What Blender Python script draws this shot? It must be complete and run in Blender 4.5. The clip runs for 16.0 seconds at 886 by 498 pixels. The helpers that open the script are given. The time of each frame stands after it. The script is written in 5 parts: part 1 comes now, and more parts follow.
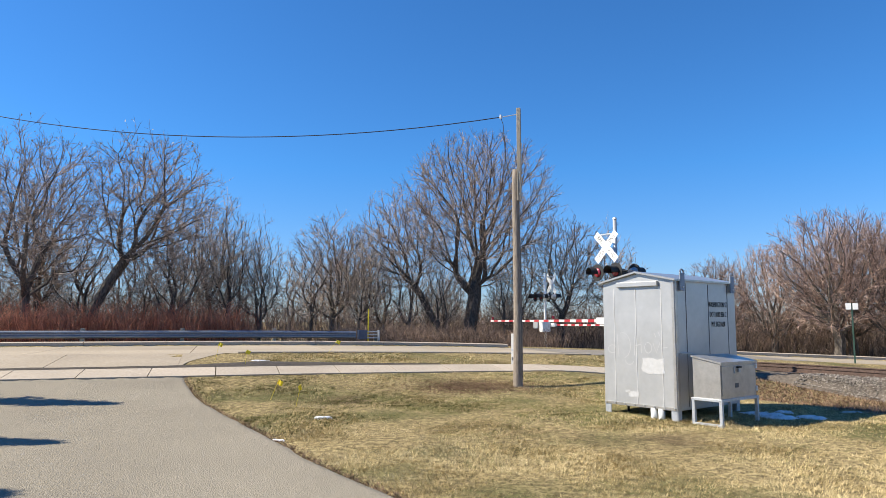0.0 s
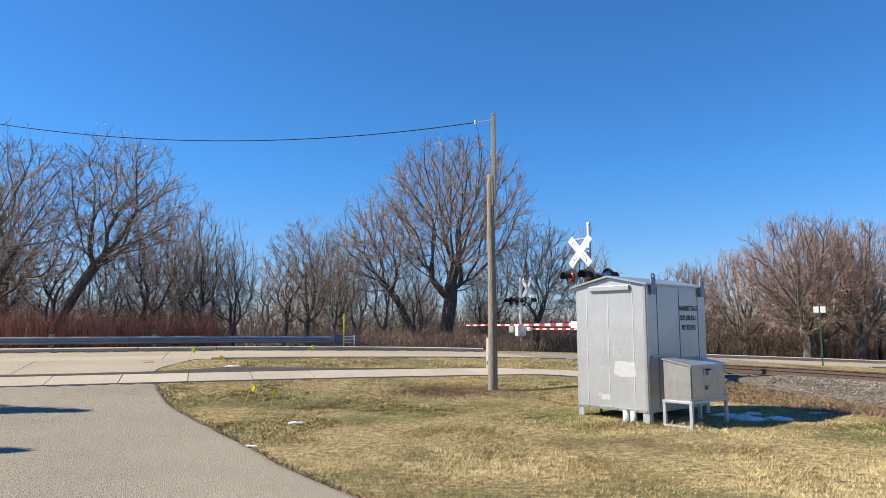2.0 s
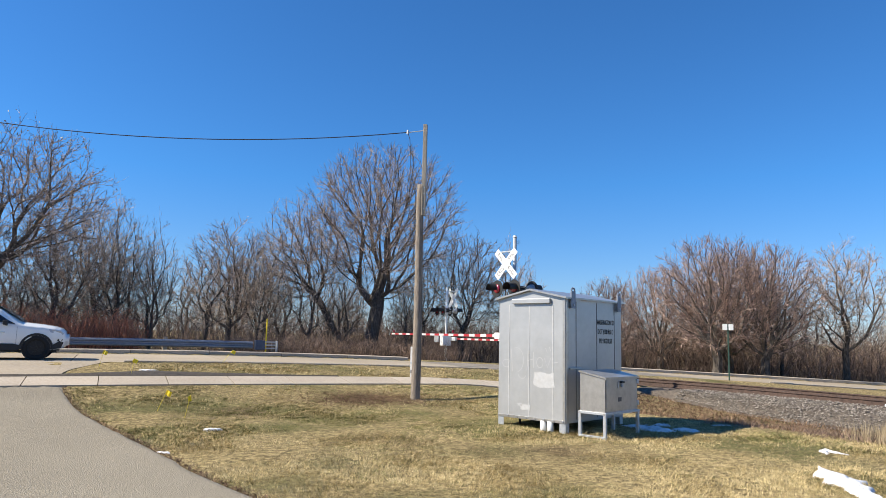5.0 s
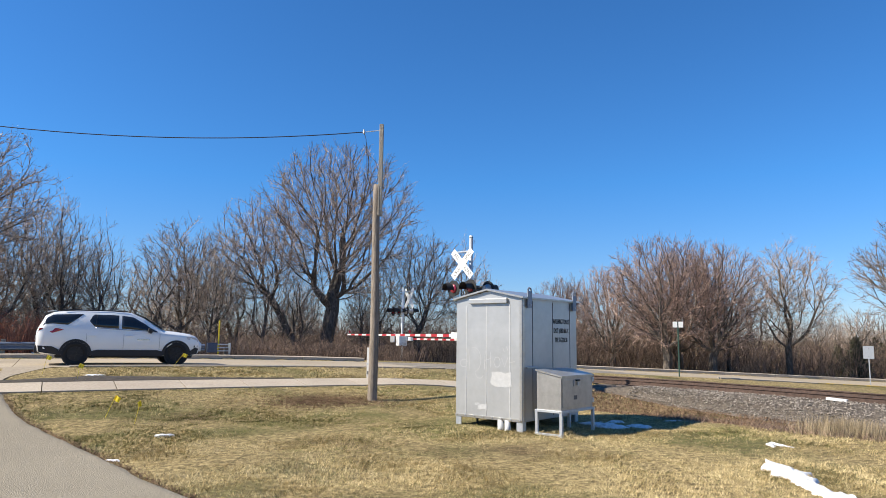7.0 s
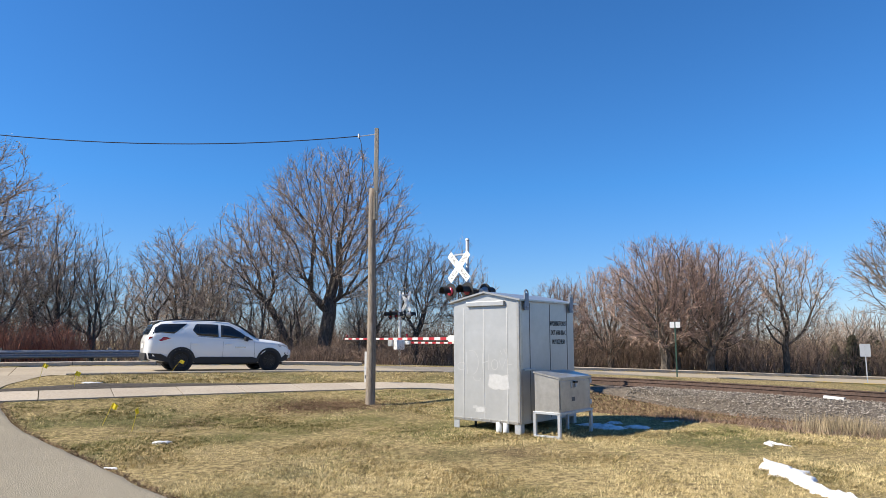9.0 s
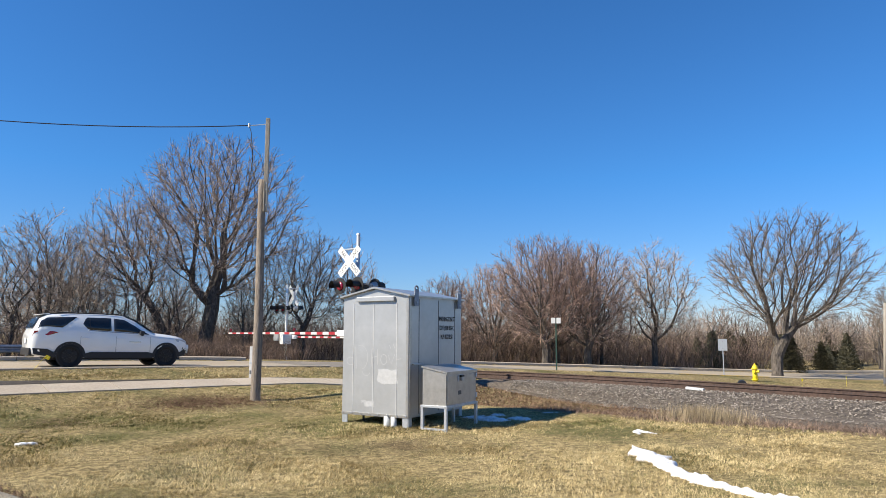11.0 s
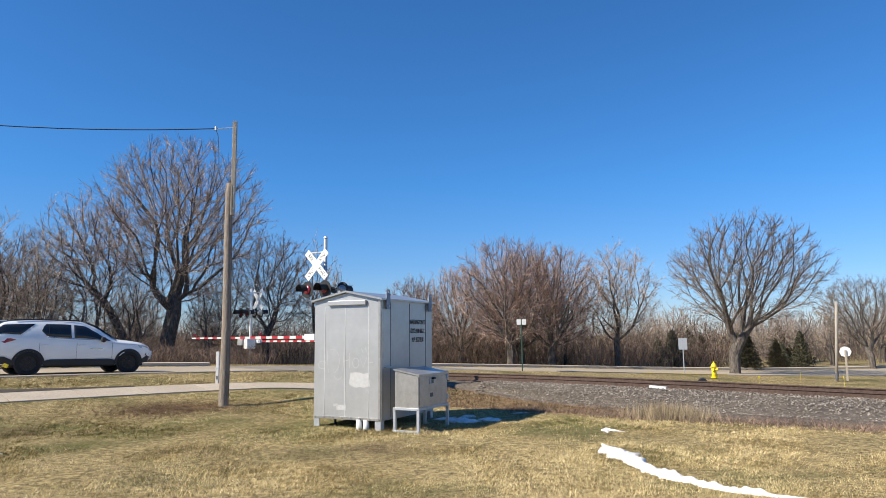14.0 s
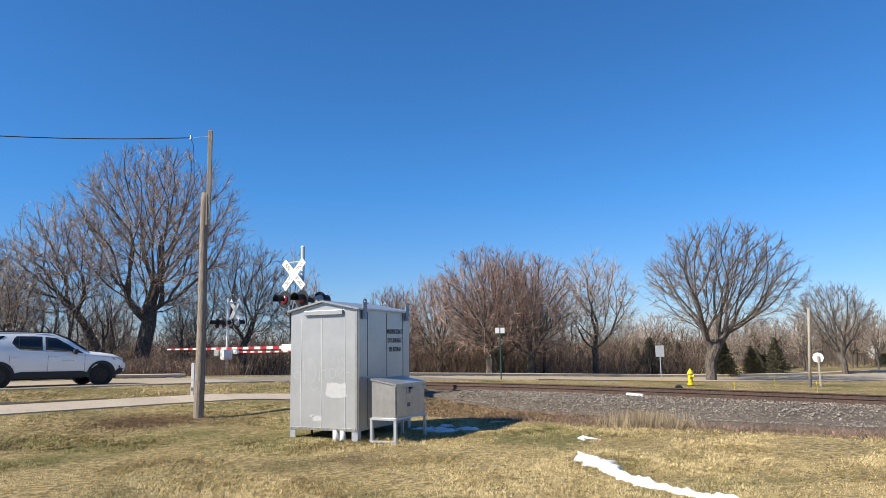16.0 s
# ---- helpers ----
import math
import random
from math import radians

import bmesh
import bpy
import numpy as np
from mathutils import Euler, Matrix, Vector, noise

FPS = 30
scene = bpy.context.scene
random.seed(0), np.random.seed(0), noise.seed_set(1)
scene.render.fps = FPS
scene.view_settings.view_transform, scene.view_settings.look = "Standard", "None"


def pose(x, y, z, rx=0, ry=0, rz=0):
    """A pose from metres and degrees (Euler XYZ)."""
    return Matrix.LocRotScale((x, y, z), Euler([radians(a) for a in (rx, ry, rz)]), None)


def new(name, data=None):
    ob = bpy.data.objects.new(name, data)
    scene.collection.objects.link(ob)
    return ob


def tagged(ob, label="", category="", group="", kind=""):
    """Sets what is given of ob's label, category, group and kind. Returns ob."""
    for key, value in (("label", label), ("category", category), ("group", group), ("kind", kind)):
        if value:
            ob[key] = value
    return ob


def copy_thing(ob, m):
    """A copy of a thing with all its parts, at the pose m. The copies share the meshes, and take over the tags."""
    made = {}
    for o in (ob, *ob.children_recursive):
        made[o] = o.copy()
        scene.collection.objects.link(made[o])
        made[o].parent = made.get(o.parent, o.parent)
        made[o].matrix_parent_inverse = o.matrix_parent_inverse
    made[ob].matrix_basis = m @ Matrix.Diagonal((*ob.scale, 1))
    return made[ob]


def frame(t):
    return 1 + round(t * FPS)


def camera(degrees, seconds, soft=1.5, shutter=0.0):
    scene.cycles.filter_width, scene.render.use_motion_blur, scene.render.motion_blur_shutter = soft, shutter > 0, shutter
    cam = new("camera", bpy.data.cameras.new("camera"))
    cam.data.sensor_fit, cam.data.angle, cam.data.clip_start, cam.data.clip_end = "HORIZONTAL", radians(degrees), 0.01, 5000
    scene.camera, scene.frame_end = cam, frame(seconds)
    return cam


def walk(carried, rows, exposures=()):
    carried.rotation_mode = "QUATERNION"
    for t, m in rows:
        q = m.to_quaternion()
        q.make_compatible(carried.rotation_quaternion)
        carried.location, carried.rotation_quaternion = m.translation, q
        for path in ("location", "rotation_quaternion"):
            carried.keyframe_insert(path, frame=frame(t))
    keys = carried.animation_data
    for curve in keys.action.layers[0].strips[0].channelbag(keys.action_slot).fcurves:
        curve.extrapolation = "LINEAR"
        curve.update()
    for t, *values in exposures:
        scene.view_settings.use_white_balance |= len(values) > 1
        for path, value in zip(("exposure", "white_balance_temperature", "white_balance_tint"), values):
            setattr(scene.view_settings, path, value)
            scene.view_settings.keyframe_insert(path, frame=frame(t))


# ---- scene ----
cam = camera(66.07, 16.0, soft=0.55)
EYE = 1.6
ROWS = [
    (0, -0.003, 0.143, -0.012, 96.117, -0.153, 12.028),
    (0.5, -0.007, 0.11, -0.009, 96.267, 0.059, 11.967),
    (1, 0.013, 0.16, -0.009, 96.381, 0.24, 11.348),
    (1.5, 0.036, 0.121, -0.018, 96.582, 0.153, 10.805),
    (2, 0.043, 0.112, -0.016, 96.498, 0.077, 10.077),
    (2.5, 0.035, 0.107, -0.009, 96.668, -0.222, 9.353),
    (3, 0.03, 0.091, -0.003, 97.029, -0.213, 8.713),
    (3.5, 0.031, 0.119, 0.001, 97.123, -0.219, 8.188),
    (4, 0.029, 0.088, -0.008, 97.324, -0.199, 7.724),
    (4.5, 0.064, 0.081, -0.006, 97.23, -0.396, 6.424),
    (5, 0.083, 0.025, -0.016, 97.293, -1.331, 3.897),
    (5.2, 0.091, -0.006, -0.036, 97.193, -1.215, 3.006),
    (7.3, 0.044, 0.038, -0.001, 97.345, -0.706, 0.18),
    (7.5, 0.044, 0.038, -0.001, 97.345, -0.706, 0.18),
    (8, 0.043, 0.027, -0.004, 97.376, -0.473, 0.301),
    (8.5, 0.042, 0.012, 0.003, 97.461, -0.202, 0.213),
    (9, 0.054, 0.03, -0.002, 97.6, -0, 0),
    (9.5, 0.067, 0.049, 0.005, 97.431, 0.113, -0.497),
    (10, 0.06, -0.035, -0.005, 97.458, 0.18, -4.312),
    (10.2, 0.043, -0.081, -0.002, 97.498, 0.501, -6.428),
    (12.3, -0.087, -0.102, 0.014, 96.51, -0.255, -10.649),
    (12.5, -0.131, -0.147, 0.011, 96.61, -0.119, -10.977),
    (13, -0.15, -0.161, 0.012, 96.815, 0.203, -11.532),
    (13.5, -0.154, -0.193, 0.027, 97.008, 0.337, -12.055),
    (14, -0.158, -0.188, 0.021, 97.314, 0.537, -12.389),
    (14.5, -0.147, -0.196, 0.018, 97.613, 0.711, -12.9),
    (15, -0.129, -0.194, 0.021, 97.694, 0.814, -13.254),
    (15.5, -0.116, -0.202, 0.019, 97.877, 0.922, -13.703),
    (16, -0.113, -0.213, 0.026, 98.031, 0.977, -14.076),
]
walk(cam, [(t, pose(x, y, EYE + z, rx, ry, rz)) for t, x, y, z, rx, ry, rz in ROWS],
     exposures=((0, 0.86), (2.5, 0.80), (5, 0.77), (8.5, 0.78), (10.2, 0.74), (12.3, 0.66), (16, 0.68)))

# ---- sky, sun, exposure ----
SUN_TO = Vector((math.cos(radians(12)) * math.cos(radians(40)), math.sin(radians(12)) * math.cos(radians(40)), -math.sin(radians(40))))
world = bpy.data.worlds.new("sky")
scene.world = world
world.use_nodes = True
wn = world.node_tree
sky = wn.nodes.new("ShaderNodeTexSky")
sky.sky_type = "NISHITA"
sky.sun_disc = False
sky.sun_elevation = radians(40)
sky.sun_rotation = radians(258)
sky.altitude = 300
sky.air_density, sky.dust_density, sky.ozone_density = 1.0, 0.0, 2.0
tone = wn.nodes.new("ShaderNodeMix")
tone.data_type, tone.blend_type = "RGBA", "MULTIPLY"
tone.inputs["Factor"].default_value = 1.0
# the sky pales from a deep blue overhead to a greyer blue near the horizon
where = wn.nodes.new("ShaderNodeTexCoord")
apart = wn.nodes.new("ShaderNodeSeparateXYZ")
wn.links.new(where.outputs["Generated"], apart.inputs[0])
pale = wn.nodes.new("ShaderNodeMapRange")
pale.inputs["From Min"].default_value, pale.inputs["From Max"].default_value = -0.02, 0.22
wn.links.new(apart.outputs["Z"], pale.inputs["Value"])
hue = wn.nodes.new("ShaderNodeMix")
hue.data_type = "RGBA"
wn.links.new(pale.outputs[0], hue.inputs["Factor"])
hue.inputs["A"].default_value = (0.60, 0.68, 0.98, 1)
hue.inputs["B"].default_value = (0.33, 0.80, 1.28, 1)
wn.links.new(hue.outputs["Result"], tone.inputs["B"])
wn.links.new(sky.outputs[0], tone.inputs["A"])
wn.links.new(tone.outputs["Result"], wn.nodes["Background"].inputs[0])
wn.nodes["Background"].inputs[1].default_value = 0.074
sun = new("sun", bpy.data.lights.new("sun", "SUN"))
sun.data.energy, sun.data.angle, sun.data.color = 5.0, radians(0.55), (1.0, 0.915, 0.77)
sun.rotation_mode = "QUATERNION"
sun.rotation_quaternion = SUN_TO.to_track_quat("-Z", "Y")


# ---- materials ----
def material(name, color, rough=0.8, metal=0.0, color2=None, scale=8.0, detail=6.0, bump=0.0, bump_scale=60.0, rand=0.0,
             island=False, big=0.0, big_scale=0.6, stretch=(1, 1, 1), spec=0.5, coat=0.0, contrast=(0.35, 0.65)):
    """A node material: two colours mixed by fine noise, large soft variation, relief, and variation from piece to piece."""
    m = bpy.data.materials.new(name)
    m.use_nodes = True
    t = m.node_tree
    n, ln = t.nodes, t.links
    b = n["Principled BSDF"]
    b.inputs["Roughness"].default_value = rough
    b.inputs["Metallic"].default_value = metal
    b.inputs["Specular IOR Level"].default_value = spec
    b.inputs["Coat Weight"].default_value = coat
    co = n.new("ShaderNodeTexCoord")
    mp = n.new("ShaderNodeMapping")
    mp.inputs["Scale"].default_value = stretch
    ln.new(co.outputs["Object"], mp.inputs["Vector"])
    no = n.new("ShaderNodeTexNoise")
    no.inputs["Scale"].default_value, no.inputs["Detail"].default_value, no.inputs["Roughness"].default_value = scale, detail, 0.65
    ln.new(mp.outputs[0], no.inputs["Vector"])
    rp = n.new("ShaderNodeValToRGB")
    rp.color_ramp.elements[0].position, rp.color_ramp.elements[1].position = contrast
    rp.color_ramp.elements[0].color = (*color, 1)
    rp.color_ramp.elements[1].color = (*(color2 or color), 1)
    ln.new(no.outputs["Fac"], rp.inputs["Fac"])
    out = rp.outputs["Color"]
    hs = n.new("ShaderNodeHueSaturation")
    ln.new(out, hs.inputs["Color"])
    val = None
    if big:
        nb = n.new("ShaderNodeTexNoise")
        nb.inputs["Scale"].default_value, nb.inputs["Detail"].default_value = big_scale, 4
        ln.new(co.outputs["Object"], nb.inputs["Vector"])
        mr = n.new("ShaderNodeMapRange")
        mr.inputs["From Min"].default_value, mr.inputs["From Max"].default_value = 0.3, 0.7
        mr.inputs["To Min"].default_value, mr.inputs["To Max"].default_value = 1 - big, 1 + big
        ln.new(nb.outputs["Fac"], mr.inputs["Value"])
        val = mr.outputs[0]
    if rand:
        src = n.new("ShaderNodeNewGeometry").outputs["Random Per Island"] if island else n.new("ShaderNodeObjectInfo").outputs["Random"]
        mr = n.new("ShaderNodeMapRange")
        mr.inputs["To Min"].default_value, mr.inputs["To Max"].default_value = 1 - rand, 1 + rand
        ln.new(src, mr.inputs["Value"])
        if val:
            mu = n.new("ShaderNodeMath")
            mu.operation = "MULTIPLY"
            ln.new(val, mu.inputs[0])
            ln.new(mr.outputs[0], mu.inputs[1])
            val = mu.outputs[0]
        else:
            val = mr.outputs[0]
    if val:
        ln.new(val, hs.inputs["Value"])
    ln.new(hs.outputs["Color"], b.inputs["Base Color"])
    if bump:
        nn = n.new("ShaderNodeTexNoise")
        nn.inputs["Scale"].default_value, nn.inputs["Detail"].default_value = bump_scale, 5
        ln.new(mp.outputs[0], nn.inputs["Vector"])
        bp = n.new("ShaderNodeBump")
        bp.inputs["Strength"].default_value, bp.inputs["Distance"].default_value = bump, 0.02
        ln.new(nn.outputs["Fac"], bp.inputs["Height"])
        ln.new(bp.outputs[0], b.inputs["Normal"])
    return m


def lawn_material():
    """Dormant turf: straw with green patches and bare earth."""
    m = material("dormant_turf", (0.18, 0.135, 0.062), 0.95, color2=(0.48, 0.375, 0.185), scale=9, bump=0.9, bump_scale=45, big=0.18, big_scale=0.35, spec=0.1)
    t = m.node_tree
    n, ln = t.nodes, t.links
    b = n["Principled BSDF"]
    prev = b.inputs["Base Color"].links[0].from_socket
    co = n.new("ShaderNodeTexCoord")
    for sc, lo, hi, col, amount in ((0.45, 0.50, 0.66, (0.085, 0.10, 0.03), 0.7), (5.0, 0.58, 0.70, (0.08, 0.095, 0.03), 0.5), (0.33, 0.63, 0.72, (0.11, 0.065, 0.04), 0.6), (11.0, 0.50, 0.60, (0.08, 0.06, 0.032), 0.6), (26.0, 0.50, 0.60, (0.06, 0.048, 0.025), 0.55)):
        no = n.new("ShaderNodeTexNoise")
        no.inputs["Scale"].default_value, no.inputs["Detail"].default_value = sc, 6
        mp = n.new("ShaderNodeMapping")
        mp.inputs["Location"].default_value = (sc * 7, 3, hi * 10)
        ln.new(co.outputs["Object"], mp.inputs[0])
        ln.new(mp.outputs[0], no.inputs["Vector"])
        mr = n.new("ShaderNodeMapRange")
        mr.inputs["From Min"].default_value, mr.inputs["From Max"].default_value, mr.inputs["To Max"].default_value = lo, hi, amount
        ln.new(no.outputs["Fac"], mr.inputs["Value"])
        mx = n.new("ShaderNodeMix")
        mx.data_type = "RGBA"
        ln.new(mr.outputs[0], mx.inputs["Factor"])
        ln.new(prev, mx.inputs["A"])
        mx.inputs["B"].default_value = (*col, 1)
        prev = mx.outputs["Result"]
    ln.new(prev, b.inputs["Base Color"])
    return m


TURF = lawn_material()
ASPHALT = material("weathered_asphalt", (0.125, 0.108, 0.078), 0.92, color2=(0.40, 0.352, 0.268), scale=60, bump=0.9, bump_scale=70, big=0.12, big_scale=0.4, spec=0.2, contrast=(0.36, 0.62))
BLACKTOP = material("weathered_blacktop", (0.15, 0.132, 0.108), 0.9, color2=(0.27, 0.24, 0.20), scale=30, bump=0.6, bump_scale=90, big=0.25, big_scale=0.7)
CONCRETE = material("road_concrete", (0.30, 0.25, 0.183), 0.88, color2=(0.385, 0.325, 0.245), scale=14, bump=0.25, bump_scale=90, big=0.12, big_scale=0.25, rand=0.07, spec=0.25)
PALE_CONCRETE = material("walk_concrete", (0.36, 0.30, 0.232), 0.88, color2=(0.46, 0.395, 0.31), scale=16, bump=0.25, bump_scale=90, big=0.08, rand=0.06, spec=0.25)
ALUMINIUM = material("mill_aluminium", (0.415, 0.42, 0.42), 0.34, 0.4, (0.455, 0.46, 0.46), scale=5, bump=0.05, bump_scale=9, big=0.06, big_scale=1.5)
ALU_BOX = material("box_aluminium", (0.38, 0.365, 0.345), 0.32, 0.6, (0.48, 0.465, 0.44), scale=7, bump=0.05, bump_scale=12, big=0.06)
SMEAR = material("cleaned_patch", (0.47, 0.47, 0.465), 0.5, 0.3, (0.54, 0.54, 0.535), scale=10)
SCRAWL = material("faded_white_paint", (0.50, 0.50, 0.495), 0.5, 0.35)
SEAM = material("panel_seam", (0.10, 0.10, 0.105), 0.7)
GALV = material("galvanised_steel", (0.42, 0.44, 0.46), 0.5, 0.6, (0.52, 0.54, 0.56), scale=20, big=0.08, rand=0.06)
RAIL_BLUE = material("guardrail_galvanised", (0.19, 0.22, 0.27), 0.5, 0.5, (0.26, 0.29, 0.34), scale=12, big=0.1, rand=0.08)
BLACK = material("black_paint", (0.012, 0.012, 0.013), 0.55)
INK = material("stencil_black", (0.015, 0.015, 0.016), 0.7)
WHITE = material("white_paint", (0.72, 0.72, 0.70), 0.55, color2=(0.80, 0.80, 0.78), scale=9, big=0.05)
RED = material("red_sheeting", (0.36, 0.02, 0.028), 0.5, color2=(0.30, 0.018, 0.025))
RED_LENS = material("red_lens", (0.22, 0.008, 0.024), 0.15, coat=0.6)
PVC = material("grey_pvc", (0.62, 0.63, 0.62), 0.5)
DULL_WHITE = material("dull_white_sheeting", (0.50, 0.49, 0.47), 0.6, color2=(0.58, 0.57, 0.55))
POLE_WOOD = material("weathered_pole_wood", (0.15, 0.118, 0.09), 0.9, color2=(0.37, 0.31, 0.25), scale=14, bump=0.7, bump_scale=30, stretch=(6, 6, 0.35), big=0.12, big_scale=1.2)
POLE_TOP = material("grey_pole_wood", (0.26, 0.225, 0.18), 0.9, color2=(0.42, 0.375, 0.31), scale=14, bump=0.6, bump_scale=30, stretch=(6, 6, 0.35), big=0.1)
BARK = material("grey_bark", (0.036, 0.030, 0.025), 0.95, color2=(0.165, 0.14, 0.118), scale=7, bump=0.9, bump_scale=14, stretch=(2, 2, 0.5), rand=0.15)
TWIG = material("brown_twigs", (0.09, 0.065, 0.05), 0.9, color2=(0.56, 0.445, 0.355), scale=3, rand=0.65, island=True)
TWIG_RED = material("reddish_twigs", (0.11, 0.074, 0.06), 0.9, color2=(0.52, 0.375, 0.305), scale=3, rand=0.6, island=True)
TWIG_PALE = material("pale_twigs", (0.13, 0.10, 0.075), 0.9, color2=(0.58, 0.475, 0.375), scale=3, rand=0.6, island=True)
OSIER = material("red_osier_stems", (0.30, 0.088, 0.045), 0.8, color2=(0.52, 0.22, 0.125), scale=1.2, rand=0.55, island=True)
TWIG_DARK = material("dark_grey_twigs", (0.07, 0.054, 0.044), 0.9, color2=(0.34, 0.275, 0.22), scale=3, rand=0.6, island=True)
THICKET = material("thicket_stems", (0.06, 0.041, 0.031), 0.9, color2=(0.32, 0.22, 0.16), scale=0.8, rand=0.7, island=True)
NEEDLES = material("spruce_needles", (0.034, 0.038, 0.024), 0.85, color2=(0.12, 0.105, 0.058), scale=3, rand=0.5, island=True)
STRAW = material("dry_straw", (0.25, 0.195, 0.12), 0.9, color2=(0.40, 0.325, 0.215), scale=3, rand=0.35, island=True, spec=0.15)
BLADES = material("turf_blades", (0.34, 0.258, 0.12), 0.9, color2=(0.62, 0.50, 0.27), scale=6, rand=0.42, island=True, spec=0.15)
GREEN_BLADES = material("green_blades", (0.10, 0.105, 0.036), 0.85, color2=(0.27, 0.24, 0.095), scale=4, rand=0.5, island=True, spec=0.2)
STONE = material("ballast_stone", (0.13, 0.112, 0.095), 0.9, color2=(0.30, 0.265, 0.225), scale=4, rand=0.38, island=True, spec=0.2)
BALLAST = material("ballast_bed", (0.06, 0.048, 0.036), 0.95, color2=(0.16, 0.13, 0.10), scale=9, bump=1.0, bump_scale=14, big=0.12)
TIE = material("creosoted_tie", (0.07, 0.052, 0.042), 0.9, color2=(0.14, 0.11, 0.09), scale=10, bump=0.6, bump_scale=20, stretch=(1, 6, 6), rand=0.2)
RUST = material("rusty_rail", (0.055, 0.034, 0.026), 0.7, 0.2, (0.12, 0.075, 0.055), scale=12, big=0.15)
SNOW = material("old_snow", (0.56, 0.565, 0.58), 0.85, color2=(0.80, 0.805, 0.82), scale=9, bump=1.0, bump_scale=14)
YELLOW = material("yellow_plastic", (0.80, 0.62, 0.02), 0.5, color2=(0.72, 0.55, 0.02))
KERB_PAINT = material("worn_yellow_kerb_paint", (0.50, 0.33, 0.05), 0.8, color2=(0.36, 0.29, 0.18), scale=6, bump=0.3)
FLAG = material("marking_flag_yellow", (0.85, 0.66, 0.03), 0.55)
TERMINAL = material("dark_blue_steel", (0.05, 0.068, 0.11), 0.5, 0.3, (0.075, 0.095, 0.14), scale=9)
SIGN_GREEN = material("green_post_paint", (0.03, 0.07, 0.05), 0.6)
CABLE = material("black_cable", (0.02, 0.02, 0.025), 0.6)
CHIPS = material("bark_chips", (0.12, 0.072, 0.045), 0.9, color2=(0.30, 0.20, 0.125), scale=3, rand=0.5, island=True, spec=0.15)
SEEDS = material("pale_seed_clusters", (0.34, 0.285, 0.225), 0.9, color2=(0.56, 0.49, 0.41), scale=3, rand=0.4, island=True)
# thicket stems again, with the far belts' dimness put into the colour
DIM_FAR_STEMS = material("dimmed_far_stems", (0.05, 0.038, 0.032), 0.9, color2=(0.20, 0.15, 0.12), scale=0.3, rand=0.6, island=True)
# very dark brown of the strip along the pavement's far edge
DARK_STRIP = material("dark_strip", (0.03, 0.024, 0.018), 0.95, color2=(0.07, 0.055, 0.04), scale=9, bump=0.8, bump_scale=20)


# ---- mesh helpers ----
def mesh_ob(name, verts, faces, mat, parent=None, smooth=False, label=""):
    me = bpy.data.meshes.new(name)
    me.from_pydata([tuple(v) for v in verts], [], faces)
    me.materials.append(mat)
    if smooth:
        me.shade_smooth()
    ob = new(name, me)
    ob.parent = parent
    if label:
        ob["label"] = label
    return ob


def part(name, bm, mat, parent, label="", smooth=False):
    """Links a bmesh as one mesh object under a thing or a part."""
    me = bpy.data.meshes.new(name)
    bmesh.ops.recalc_face_normals(bm, faces=bm.faces)
    bm.to_mesh(me)
    bm.free()
    me.materials.append(mat)
    if smooth:
        me.shade_smooth()
    ob = new(name, me)
    ob.parent = parent
    if label:
        ob["label"] = label
    return ob


def thing(name, m, label, category, group="", kind=""):
    """An Empty at a thing's base, which parents its parts."""
    ob = new(name)
    ob.empty_display_size = 0.2
    ob.matrix_basis = m
    return tagged(ob, label, category, group, kind)


def box(size, at=(0, 0, 0), bevel=0.0, turn=(0, 0, 0), bm=None):
    """A box of that size centred at that place, with rounded edges."""
    b = bmesh.new()
    bmesh.ops.create_cube(b, size=1, matrix=Matrix.Diagonal((*size, 1)))
    if bevel:
        bmesh.ops.bevel(b, geom=b.edges[:], offset=bevel, segments=2, affect="EDGES", profile=0.6)
    b.transform(pose(*at, *turn))
    return merge(bm, b)


def rod(r0, r1, p, q, sides=10, bm=None, cap=True):
    """A tapered round bar from p to q."""
    b = bmesh.new()
    p, q = Vector(p), Vector(q)
    d = q - p
    bmesh.ops.create_cone(b, cap_ends=cap, segments=sides, radius1=r0, radius2=r1, depth=d.length)
    b.transform(Matrix.Translation((p + q) / 2) @ d.to_track_quat("Z", "Y").to_matrix().to_4x4())
    return merge(bm, b)


def merge(bm, b):
    if bm is None:
        return b
    me = bpy.data.meshes.new("tmp")
    b.to_mesh(me)
    b.free()
    bm.from_mesh(me)
    bpy.data.meshes.remove(me)
    return bm


def prism(outline, y0, y1, bm=None):
    """An outline in x and z drawn out from y0 to y1."""
    b = bmesh.new()
    a = [b.verts.new((x, y0, z)) for x, z in outline]
    c = [b.verts.new((x, y1, z)) for x, z in outline]
    b.faces.new(a)
    b.faces.new(c[::-1])
    for i in range(len(a)):
        j = (i + 1) % len(a)
        b.faces.new((a[i], c[i], c[j], a[j]))
    return merge(bm, b)


# ---- the lie of the land ----
def centreline():
    """The road's middle: straight up to the level crossing, then a bend to the right."""
    rows, h, s, step = [], radians(30), -60.0, 0.5
    x, y = -60 * 0.866 - 26.4 * 0.5, -60 * 0.5 + 26.4 * 0.866
    while s < 140:
        rows.append((x, y, s, h))
        if 20 <= s < 37.5:
            h -= radians(25) * step / 17.5
        x, y, s = x + step * math.cos(h), y + step * math.sin(h), s + step
    return np.array(rows)


LINE = centreline()


